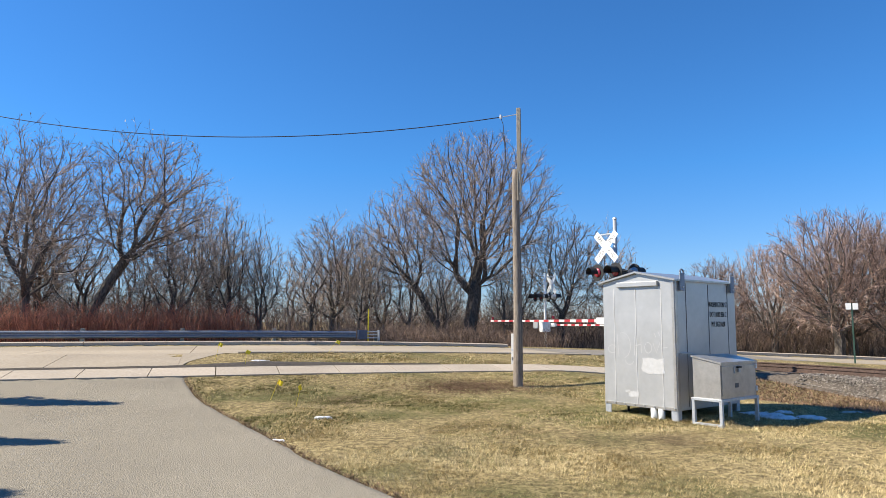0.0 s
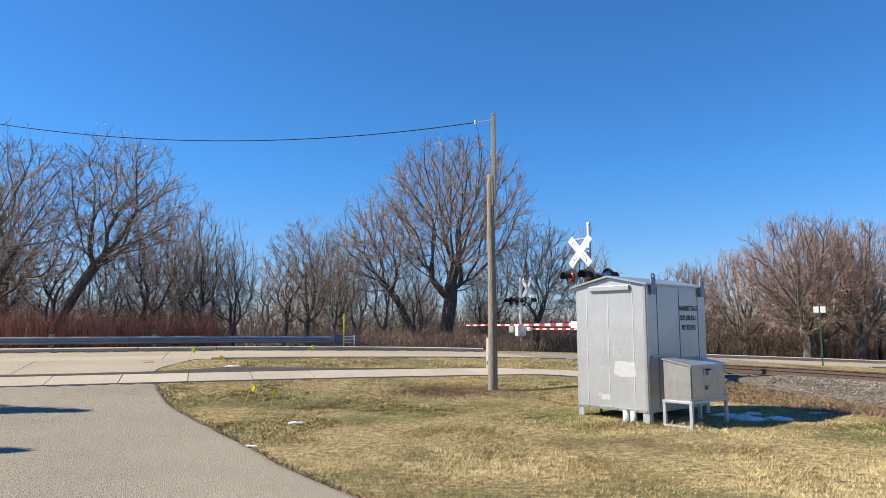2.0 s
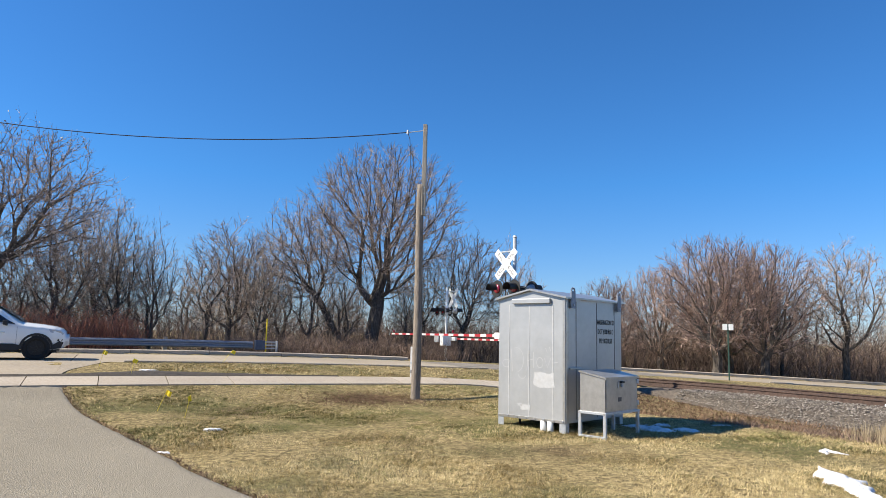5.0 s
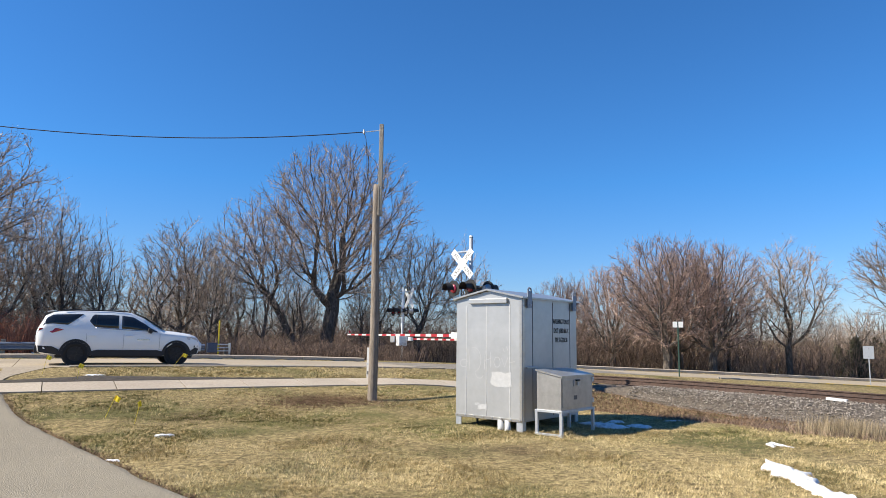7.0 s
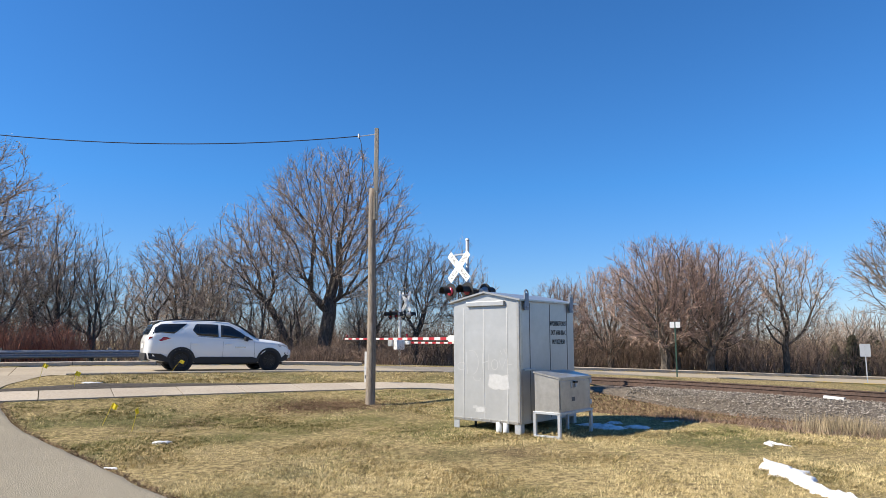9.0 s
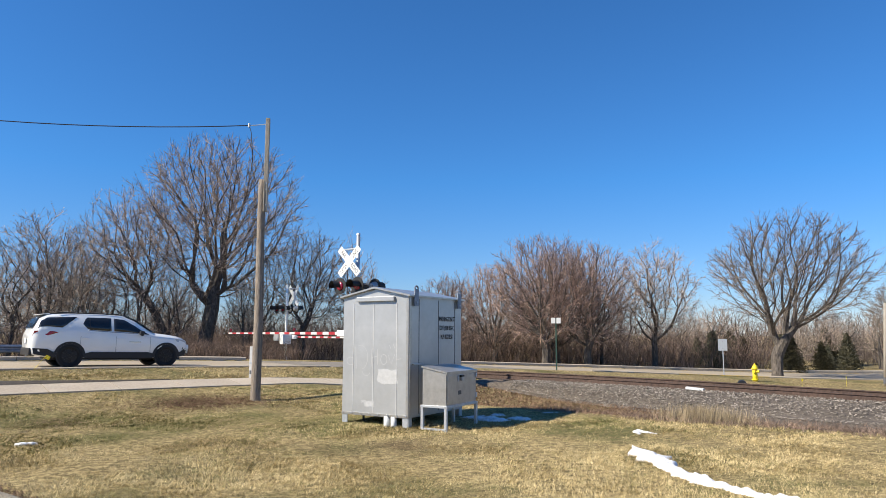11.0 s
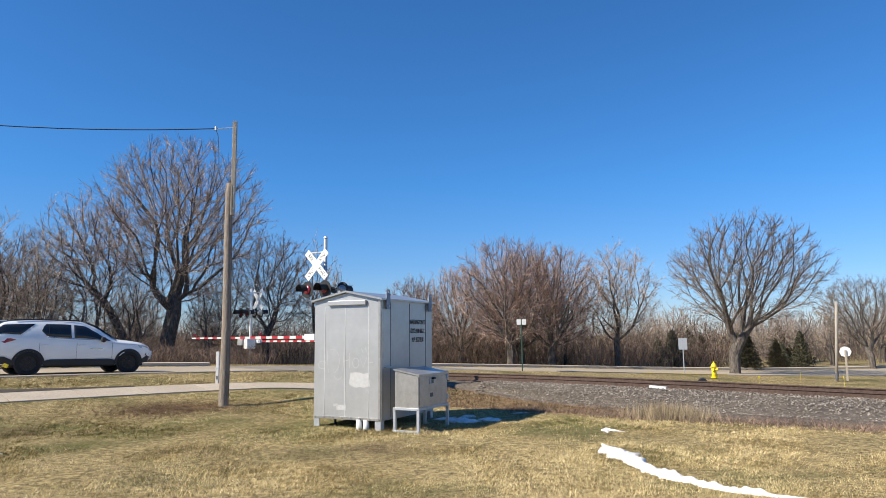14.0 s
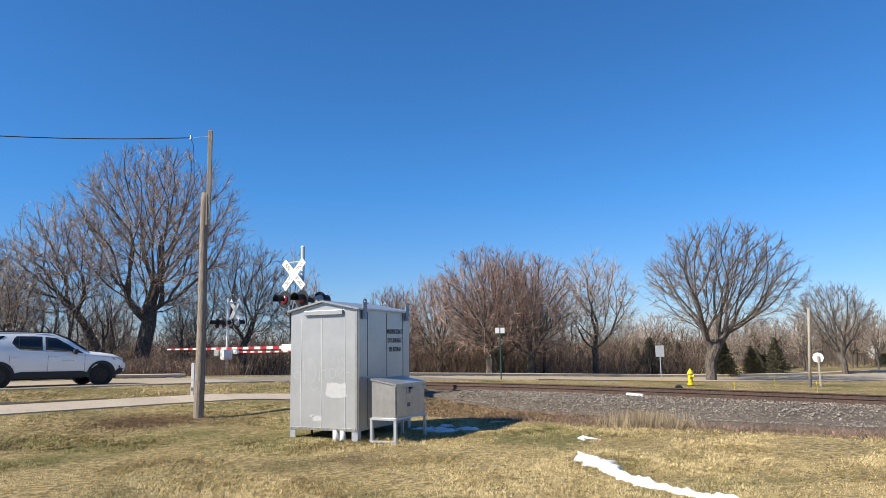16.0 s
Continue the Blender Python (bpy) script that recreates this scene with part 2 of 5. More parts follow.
def road_at(x, y):
    """Metres along the road and to the far side of its middle, for arrays of places."""
    x, y = np.atleast_1d(np.asarray(x, float)), np.atleast_1d(np.asarray(y, float))
    k = np.empty(len(x), int)
    for i in range(0, len(x), 4000):
        j = slice(i, i + 4000)
        k[j] = ((x[j, None] - LINE[:, 0]) ** 2 + (y[j, None] - LINE[:, 1]) ** 2).argmin(1)
    h = LINE[k, 3]
    dx, dy = x - LINE[k, 0], y - LINE[k, 1]
    return LINE[k, 2] + dx * np.cos(h) + dy * np.sin(h), -dx * np.sin(h) + dy * np.cos(h)


def step_up(a, b, v):
    t = np.clip((v - a) / (b - a), 0, 1)
    return t * t * (3 - 2 * t)


def road_z(s):
    return 0.58 - 1.66 * step_up(0, 58, np.asarray(s, float))


def land(x, y):
    """Height of the ground."""
    x, y = np.atleast_1d(np.asarray(x, float)), np.atleast_1d(np.asarray(y, float))
    s, l = road_at(x, y)
    s2 = (x + y) * 0.7071
    base = -0.42 * step_up(13.0, 16.8, s2) - 0.33 * step_up(24, 34, s2)
    w = step_up(-13, -5, l)
    base = base + 0.17 * np.exp(-((x - 0.7) ** 2 + (y - 17.4) ** 2) / 1.6)
    return base * (1 - w) + (road_z(s) - 0.02 + 0.07 * step_up(-6, -4.8, l)) * w - 0.6 * step_up(5, 16, l)


def ground_z(x, y):
    return float(land(x, y)[0])


def road_place(s, l):
    """World x, y and heading of a place given along and across the road."""
    i = min(len(LINE) - 1, max(0, int(round((s + 60) / 0.5))))
    x, y, s0, h = LINE[i]
    d = s - s0
    return x + d * math.cos(h) - l * math.sin(h), y + d * math.sin(h) + l * math.cos(h), h


KERB_NEAR, KERB_FAR = -4.5, 3.6
WALK_NEAR, WALK_FAR = -8.95, -7.75


def drive_edge(y):
    """The driveway's right edge: x for a given y."""
    return np.interp(y, [-12, 3, 6.3, 7.5, 8.7, 10.9, 13.0, 14.3, 15.4, 17.0, 19.5], [6.0, 1.2, -1.76, -3.0, -4.05, -6.05, -7.95, -9.0, -9.75, -10.9, -13.0])


def axis(lo, hi, step, far_lo, far_hi):
    a = list(np.arange(lo, hi + 1e-6, step))
    d = step
    while a[-1] < far_hi:
        d *= 1.35
        a.append(a[-1] + d)
    d = step
    while a[0] > far_lo:
        d *= 1.35
        a.insert(0, a[0] - d)
    return np.array(a)


def make_ground():
    gx, gy = axis(-30, 45, 0.4, -1500, 1500), axis(-2, 52, 0.4, -600, 2500)
    X, Y = np.meshgrid(gx, gy)
    x, y = X.ravel(), Y.ravel()
    z = land(x, y)
    s, l = road_at(x, y)
    bumps = np.array([noise.noise((a * 0.55, b * 0.55, 0)) * 0.035 + noise.noise((a * 1.7, b * 1.7, 3)) * 0.015 if abs(a) < 40 and -2 < b < 40 else 0 for a, b in zip(x, y)])
    flat = ((l > WALK_NEAR - 0.3) & (l < WALK_FAR + 0.3)) | ((l > KERB_NEAR - 0.4) & (l < KERB_FAR + 0.4))
    drive = (x < drive_edge(y) + 0.3) & (l < KERB_NEAR)
    s2 = (x + y) * 0.7071
    z = z + np.where(flat | drive | ((s2 > 15.5) & (s2 < 27)), 0, bumps)
    z = z - np.where(((l > WALK_NEAR + 0.35) & (l < WALK_FAR - 0.35)) | ((l > KERB_NEAR + 0.2) & (l < KERB_FAR - 0.2)), 0.12, 0)
    z = z - np.where((x < drive_edge(y) - 0.45) & (l < KERB_NEAR), 0.1, 0)
    w = len(gx)
    faces = [(j * w + i, j * w + i + 1, (j + 1) * w + i + 1, (j + 1) * w + i) for j in range(len(gy) - 1) for i in range(w - 1)]
    ob = mesh_ob("ground", np.c_[x, y, z], faces, TURF, smooth=True)
    return tagged(ob, "straw-coloured dormant lawn with green patches and bare earth", "ground", kind="structure")


make_ground()


def slab(name, s0, s1, l0, l1, mat, parent, lift=0.02, thick=0.12, flat_to_road=True, step=2.0):
    """One concrete slab with its own edges; its top follows the ground."""
    n = max(1, int(math.ceil((s1 - s0) / step)))
    v, f = [], []
    for i in range(n + 1):
        s = s0 + (s1 - s0) * i / n
        for l in (l0, l1):
            x, y, h = road_place(s, l)
            z = (float(road_z(s)) if flat_to_road else ground_z(x, y)) + lift
            v.append((x, y, z))
            v.append((x, y, z - thick))
    for i in range(n):
        a = 4 * i
        b = a + 4
        f += [(a, b, b + 2, a + 2), (a, a + 1, b + 1, b), (a + 2, b + 2, b + 3, a + 3)]
    f += [(0, 2, 3, 1), (4 * n, 4 * n + 1, 4 * n + 3, 4 * n + 2)]
    return mesh_ob(name, v, f, mat, parent)


def setting(name, label, category):
    ob = new(name)
    return tagged(ob, label, category, kind="structure")


def make_road():
    road = setting("road", "pale tan concrete two-lane road with slab joints", "road")
    mid = (KERB_NEAR + KERB_FAR) / 2
    s = -56.0
    while s < 13.4:
        for a, b in ((KERB_NEAR, mid - 0.008), (mid + 0.008, KERB_FAR)):
            slab("slab", s, s + 4.58, a, b, CONCRETE, road)
        s += 4.6
    deck = setting("level_crossing_deck", "weathered grey asphalt deck of the level crossing", "road")
    slab("deck_slab", 13.2, 25.0, KERB_NEAR - 0.6, KERB_FAR + 0.3, BLACKTOP, deck, lift=0.025, step=1.0)
    s = 25.02
    while s < 110:
        for a, b in ((KERB_NEAR, mid - 0.008), (mid + 0.008, KERB_FAR)):
            slab("slab", s, s + 4.58, a, b, CONCRETE, road, step=1.2)
        s += 4.6


def kerb(name, s0, s1, l0, l1, parent, mat=None, rise=0.16, lead=0.0):
    n = max(1, int((s1 - s0) / 1.5))
    v, f = [], []
    prof = ((l0, -0.1), (l0, rise - 0.02), (l0 + (l1 - l0) * 0.12, rise), (l1 - (l1 - l0) * 0.12, rise), (l1, rise - 0.02), (l1, -0.1))
    for i in range(n + 1):
        s = s0 + (s1 - s0) * i / n
        for l, z in prof:
            x, y, h = road_place(s, l)
            v.append((x, y, float(road_z(s)) + z))
    for i in range(n):
        for k in range(5):
            a = 6 * i + k
            f.append((a, a + 6, a + 7, a + 1))
    f += [tuple(range(6)), tuple(range(6 * n, 6 * n + 6))[::-1]]
    return mesh_ob(name, v, f, mat or PALE_CONCRETE, parent)


def make_kerbs():
    k = setting("kerb", "worn pale concrete kerb along the road", "kerb")
    s = -56.0
    while s < 108:
        if not 12.5 < s < 25:
            kerb("kerb_stone", s, s + 2.98, KERB_FAR, KERB_FAR + 0.85, k, rise=0.19)
        s += 3.0
    s = 0.6
    while s < 108:
        if not 10.5 < s < 26:
            kerb("kerb_stone", s, s + 2.98, KERB_NEAR - 0.2, KERB_NEAR, k, KERB_PAINT if 33 < s < 37 else None, rise=0.11)
        s += 3.0


def make_walk():
    w = setting("pavement", "pale concrete pavement of square slabs beside the lawn", "pavement")
    s = -30.0
    while s < 14.5:
        slab("slab", s, s + 1.48, WALK_NEAR, WALK_FAR, PALE_CONCRETE, w, lift=0.03, flat_to_road=False, step=0.5)
        s += 1.5
    a = setting("driveway_apron", "concrete driveway apron between pavement and road", "driveway")
    for s0, s1 in ((-13.0, -10.02), (-10.0, -7.02), (-7.0, -4.02), (-4.0, -0.95)):
        slab("slab", s0, s1, WALK_FAR + 0.01, KERB_NEAR + 0.0, CONCRETE, a, lift=0.02, flat_to_road=False, step=0.5)
    v, f = [], []
    n = 10
    for i in range(n + 1):
        l = WALK_FAR + 0.01 + (KERB_NEAR - WALK_FAR) * i / n
        for s in (-0.94, -0.85 + 1.35 * (i / n) ** 2):
            x, y, h = road_place(s, l)
            v.append((x, y, ground_z(x, y) + 0.022))
    f = [(2 * i, 2 * i + 1, 2 * i + 3, 2 * i + 2) for i in range(n)]
    mesh_ob("flare", v, f, CONCRETE, a)


def make_drive():
    v, f = [], []
    ys = np.linspace(-12, 17, 117)
    cols = 60
    for y in ys:
        e = float(drive_edge(y))
        e += 0.05 * noise.noise((0, y * 2.1, 0)) + 0.03 * noise.noise((5, y * 7, 0))
        for k in range(cols + 1):
            x = e - 34 * (k / cols) ** 1.6
            v.append((x, y))
    v = np.array(v)
    s, l = road_at(v[:, 0], v[:, 1])
    over = l > WALK_NEAR - 0.01
    z = land(v[:, 0], v[:, 1]) + 0.015
    z[np.arange(len(z)) % (cols + 1) == 0] -= 0.03
    w = cols + 1
    for j in range(len(ys) - 1):
        for i in range(cols):
            q = (j * w + i, j * w + i + 1, (j + 1) * w + i + 1, (j + 1) * w + i)
            if not all(over[a] for a in q):
                f.append(q)
    z = np.where(over, z - 0.03, z)
    ob = mesh_ob("driveway", np.c_[v, z], f, ASPHALT, smooth=True)
    tagged(ob, "weathered grey asphalt driveway with a ragged edge", "driveway", kind="structure")


def make_edge_strip():
    """The dark strip along the pavement's far edge, widest where the verge begins."""
    v, f = [], []
    ss = np.linspace(-14, 6, 81)
    for s in ss:
        w = 0.28 + 0.10 * noise.noise((s * 1.3, 0, 4)) + 0.55 * math.exp(-((s - 1.2) / 1.5) ** 2) if s < 2 else 0.7 * max(0.06, (6 - s) / 4)
        for l, up in ((WALK_FAR - 0.03, 0.036), (WALK_FAR + 0.5 * w, 0.055), (WALK_FAR + w, 0.034)):
            x, y, h = road_place(s, l)
            v.append((x, y, ground_z(x, y) + up))
    f = [(3 * i + j, 3 * i + 3 + j, 3 * i + 4 + j, 3 * i + 1 + j) for i in range(len(ss) - 1) for j in range(2)]
    tagged(mesh_ob("edge_soil", v, f, DARK_STRIP), "dark strip along the pavement's far edge", "soil", kind="structure")


make_road()
make_edge_strip()
make_kerbs()
make_walk()
make_drive()


# ---- railway ----
TRACK_S2, TRACK_Z0 = 21.75, 0.0


def track_place(a, b):
    """A place a metres along the track (towards the near right) and b metres across it, away from the lawn."""
    c = 0.70711
    return (TRACK_S2 + b) * c + a * c, (TRACK_S2 + b) * c - a * c


def track_z(a):
    return 0.10 - 0.32 * float(step_up(-13, 12, a))


def near_share(a):
    """The bank narrows towards the level crossing."""
    return 0.15 + 0.85 * float(step_up(-11, -2, a))


def make_track():
    bed = thing("ballast_bed", pose(0, 0, 0), "grey crushed-stone ballast bank under the rails", "ballast", kind="structure")
    prof = ((-5.0, -0.46), (-3.9, -0.28), (-2.8, -0.03), (-1.7, 0.10), (1.7, 0.10), (2.6, -0.05), (3.4, -0.35))
    v, f = [], []
    aa = np.arange(-13.0, 60, 0.5)
    for a in aa:
        for b, z in prof:
            x, y = track_place(a, -1.7 + (b + 1.7) * near_share(a) if b < -1.7 else b)
            g = ground_z(x, y)
            v.append((x, y, g - 0.12 if b in (-5.0, 3.4) else max(track_z(a) - 0.16 + z, g + 0.05) + 0.03 * noise.noise((x * 1.3, y * 1.3, 1))))
    k = len(prof)
    f = [(i * k + j, (i + 1) * k + j, (i + 1) * k + j + 1, i * k + j + 1) for i in range(len(aa) - 1) for j in range(k - 1)]
    mesh_ob("bed", v, f, BALLAST, bed, True)
    rng = random.Random(5)
    v, f = [], []
    for i in range(34000):
        a = -11.5 + 36 * rng.random()
        b = rng.uniform(-5.0, 1.6)
        x, y = track_place(a, -1.7 + (b + 1.7) * near_share(a) if b < -1.7 else b)
        z = max(track_z(a) - 0.16 + float(np.interp(b, [p[0] for p in prof], [p[1] for p in prof])), ground_z(x, y) + (0.05 if b > -3.9 else -0.03)) + 0.04
        r = rng.uniform(0.015, 0.038)
        o = len(v)
        ang = rng.random() * 6.28
        for q in range(4):
            rr = r * rng.uniform(0.7, 1.2)
            v.append((x + rr * math.cos(ang + q * 1.57), y + rr * math.sin(ang + q * 1.57), z + rng.uniform(-0.01, 0.012)))
        v.append((x + rng.uniform(-r, r) * 0.4, y + rng.uniform(-r, r) * 0.4, z + r * rng.uniform(0.5, 1.0)))
        f += [(o, o + 1, o + 4), (o + 1, o + 2, o + 4), (o + 2, o + 3, o + 4), (o + 3, o, o + 4)]
    st = mesh_ob("loose_stones", v, f, STONE, bed)
    st["kind"] = "stuff"
    track = thing("railway_track", pose(0, 0, 0), "rusty single railway track on dark wooden ties", "railway track", kind="structure")
    me = None
    for i in range(84):
        a = -12.2 + i * 0.55
        x, y = track_place(a, 0)
        if me is None:
            b = box((0.22, 2.6, 0.18), bevel=0.012)
            tie = part("tie", b, TIE, track)
            me = tie.data
        else:
            tie = new("tie", me)
            tie.parent = track
        tie.matrix_basis = pose(x, y, track_z(a) - 0.13 + 0.01 * math.sin(i * 2.3), 0, 0, -45 + 1.2 * math.sin(i * 1.7))
    for off in (-0.75, 0.75):
        v, f = [], []
        prof = ((-0.07, 0.0), (-0.07, 0.015), (-0.012, 0.035), (-0.012, 0.125), (-0.036, 0.14), (-0.036, 0.17), (0.036, 0.17), (0.036, 0.14), (0.012, 0.125), (0.012, 0.035), (0.07, 0.015), (0.07, 0.0))
        aa = np.arange(-24, 60.1, 1.0)
        for a in aa:
            for b, z in prof:
                x, y = track_place(a, off + b)
                v.append((x, y, track_z(a) - 0.04 + z))
        k = len(prof)
        f = [(i * k + j, (i + 1) * k + j, (i + 1) * k + (j + 1) % k, i * k + (j + 1) % k) for i in range(len(aa) - 1) for j in range(k)]
        mesh_ob("rail", v, f, RUST, track)


make_track()


# ---- signal bungalow and battery box ----
def text_part(name, body, size, m, mat, parent, wide=1.0):
    cu = bpy.data.curves.new(name, "FONT")
    cu.body, cu.size, cu.extrude, cu.resolution_u = body, size, 0.0015, 2
    cu.align_x, cu.align_y = "CENTER", "CENTER"
    tmp = bpy.data.objects.new("tmp_text", cu)
    scene.collection.objects.link(tmp)
    bpy.context.view_layer.update()
    me = bpy.data.meshes.new_from_object(tmp.evaluated_get(bpy.context.evaluated_depsgraph_get()))
    bpy.data.objects.remove(tmp)
    me.materials.clear()
    me.materials.append(mat)
    ob = new(name, me)
    ob.parent = parent
    ob.matrix_basis = m @ Matrix.Diagonal((wide, 1, 1, 1))
    return ob


def stroke(points, width, m, mat, name, parent, lift=0.0015):
    """A flat painted stroke through points, in the plane x, z of m."""
    v, f = [], []
    for i, (x, z) in enumerate(points):
        a = points[max(0, i - 1)]
        b = points[min(len(points) - 1, i + 1)]
        dx, dz = b[0] - a[0], b[1] - a[1]
        d = math.hypot(dx, dz) or 1
        nx, nz = -dz / d * width / 2, dx / d * width / 2
        v += [(x + nx, -lift, z + nz), (x - nx, -lift, z - nz)]
    f = [(2 * i, 2 * i + 1, 2 * i + 3, 2 * i + 2) for i in range(len(points) - 1)]
    ob = mesh_ob(name, v, f, mat, parent)
    ob.matrix_basis = m
    return ob


def make_bungalow():
    t = thing("signal_bungalow", pose(0.255, 12.95, 0, 0, 0, -39.9), "dull aluminium railway signal bungalow on short legs in the lawn", "equipment shed")
    W, D, Z0, Z1, RIDGE = 1.48, 1.9, 0.15, 2.30, 0.14
    b = prism(((0, Z0), (W, Z0), (W, Z1), (W / 2, Z1 + RIDGE), (0, Z1)), 0, D)
    bmesh.ops.bevel(b, geom=[e for e in b.edges], offset=0.008, segments=1, affect="EDGES")
    body = part("body", b, ALUMINIUM, t)
    # roof: two shallow slopes with a folded lip
    b = prism(((-0.05, Z1 - 0.02), (-0.05, Z1 + 0.012), (W / 2, Z1 + RIDGE + 0.035), (W + 0.05, Z1 + 0.012), (W + 0.05, Z1 - 0.02), (W / 2, Z1 + RIDGE + 0.003)), -0.06, D + 0.06)
    part("roof", b, ALU_BOX, t)
    part("vent_hood", box((0.84, 0.05, 0.085), (W * 0.51, -0.028, Z1 - 0.05), 0.008), ALUMINIUM, t)
    for x in (0.165, 0.475, 0.82):
        part("panel_rib", box((0.016, 0.005, Z1 - Z0 - 0.14), (W * x, -0.002, (Z0 + Z1) / 2 - 0.05), 0.001), SMEAR, t)
    part("corner_trim", box((0.05, 0.012, Z1 - Z0 - 0.02), (W - 0.03, -0.007, (Z0 + Z1) / 2), 0.003), ALU_BOX, t)
    part("corner_trim", box((0.012, 0.07, Z1 - Z0 - 0.02), (W + 0.007, 0.04, (Z0 + Z1) / 2), 0.003), ALU_BOX, t)
    part("sill_rail", box((W, 0.008, 0.05), (W / 2, -0.003, Z0 + 0.025), 0.002), ALU_BOX, t)
    for y in (0.17, 0.53, 0.86):
        part("panel_seam", box((0.006, 0.012, Z1 - Z0 - 0.1), (W + 0.002, D * y, (Z0 + Z1) / 2), 0), SEAM, t)
    part("door_ledge", box((0.05, 0.34, 0.03), (W + 0.025, 0.25, 1.08), 0.004), ALUMINIUM, t)
    for i in range(8):
        part("bolt_head", rod(0.012, 0.010, (0.04 + i * (W - 0.08) / 7, -0.02, Z0 + 0.04), (0.04 + i * (W - 0.08) / 7, -0.034, Z0 + 0.04), 6), GALV, t)
    # lifting lugs at the roof's edge
    for y in (0.16, D - 0.16):
        lug = box((0.025, 0.13, 0.30), (W + 0.045, y, Z1 - 0.03), 0.004)
        ring = bmesh.new()
        for k in range(10):
            a0, a1 = math.pi * k / 9, math.pi * (k + 1) / 9
            if k < 9:
                rod(0.016, 0.016, (W + 0.045, y + 0.05 * math.cos(a0), Z1 + 0.12 + 0.055 * math.sin(a0)), (W + 0.045, y + 0.05 * math.cos(a1), Z1 + 0.12 + 0.055 * math.sin(a1)), 6, ring)
        part("lifting_lug", merge(lug, ring), RAIL_BLUE, t, "galvanised lifting lug")
        part("lug_bolt", rod(0.014, 0.014, (W + 0.055, y, Z1 - 0.12), (W + 0.075, y, Z1 - 0.12), 8), GALV, t)
    for x, y in ((0.04, 0.04), (W - 0.04, 0.04), (0.04, D - 0.04), (W - 0.04, D - 0.04)):
        b = box((0.11, 0.012, 0.26), (x + (0.035 if x < 1 else -0.035), y - 0.03, 0.07), 0.002)
        box((0.012, 0.11, 0.26), (x + (-0.03 if x < 1 else 0.03), y + 0.02, 0.07), 0.002, bm=b)
        part("leg", b, GALV, t)
    part("leg", box((0.03, 0.03, 0.26), (0.28, 0.30, 0.07)), BLACK, t, "thin dark leg")
    for x in (1.0, 1.15):
        part("conduit", rod(0.055, 0.055, (x, 0.03, -0.1), (x, 0.03, 0.16), 14), PVC, t, "pale grey plastic conduit", True)
    # stencilled words on the shaded side
    side = lambda y, z: Matrix.Translation((W + 0.006, y, z)) @ Euler((radians(90), 0, radians(90))).to_matrix().to_4x4()
    for i, words in enumerate(("WASHINGTON ST", "DOT #180 836 C", "M.P. BG218.58")):
        text_part("stencilled_words", words, 0.13, side(D * 0.69, 1.90 - i * 0.17), INK, t, 0.57)
    # faded scrawl and a rubbed patch on the sunlit end: strokes that cannot be read
    m = Matrix.Translation((0, -0.001, 0))
    def arc(cx, cz, rx, rz, a0, a1, n=12):
        return [(cx + rx * math.cos(radians(a0 + (a1 - a0) * i / n)), cz + rz * math.sin(radians(a0 + (a1 - a0) * i / n))) for i in range(n + 1)]
    for pts in (arc(0.42, 1.19, 0.16, 0.22, 110, -80), [(0.30, 1.38), (0.33, 0.98)], arc(0.19, 1.12, 0.09, 0.07, 20, 320), [(0.68, 1.36), (0.66, 1.02)], [(0.66, 1.18), (0.80, 1.22)], [(0.80, 1.34), (0.80, 1.06)],
                arc(0.94, 1.16, 0.07, 0.09, 0, 360), [(1.04, 1.24), (1.10, 1.08), (1.18, 1.26)], [(1.06, 1.42), (1.10, 1.34)], [(1.14, 1.44), (1.18, 1.36)], [(1.2, 1.16), (1.32, 1.18)], arc(0.55, 0.98, 0.1, 0.12, 200, 330)):
        stroke(pts, 0.014, m, SCRAWL, "scrawl", t)
    for cx, cz, rx, rz, seed in ((1.03, 0.86, 0.25, 0.16, 2), (0.62, 0.36, 0.13, 0.06, 4), (0.5, 0.40, 0.06, 0.03, 6)):
        pts = [(cx + rx * (1 + 0.3 * noise.noise((a * 0.35, seed, 0))) * max(-0.85, min(0.85, 1.2 * math.cos(a * 0.2618))), cz + rz * (1 + 0.4 * noise.noise((a * 0.5, seed, 4))) * max(-0.8, min(0.8, 1.2 * math.sin(a * 0.2618)))) for a in range(24)]
        ob = mesh_ob("rubbed_patch", [(x, -0.0025, z) for x, z in pts], [tuple(range(24))], SMEAR, t)
    return t


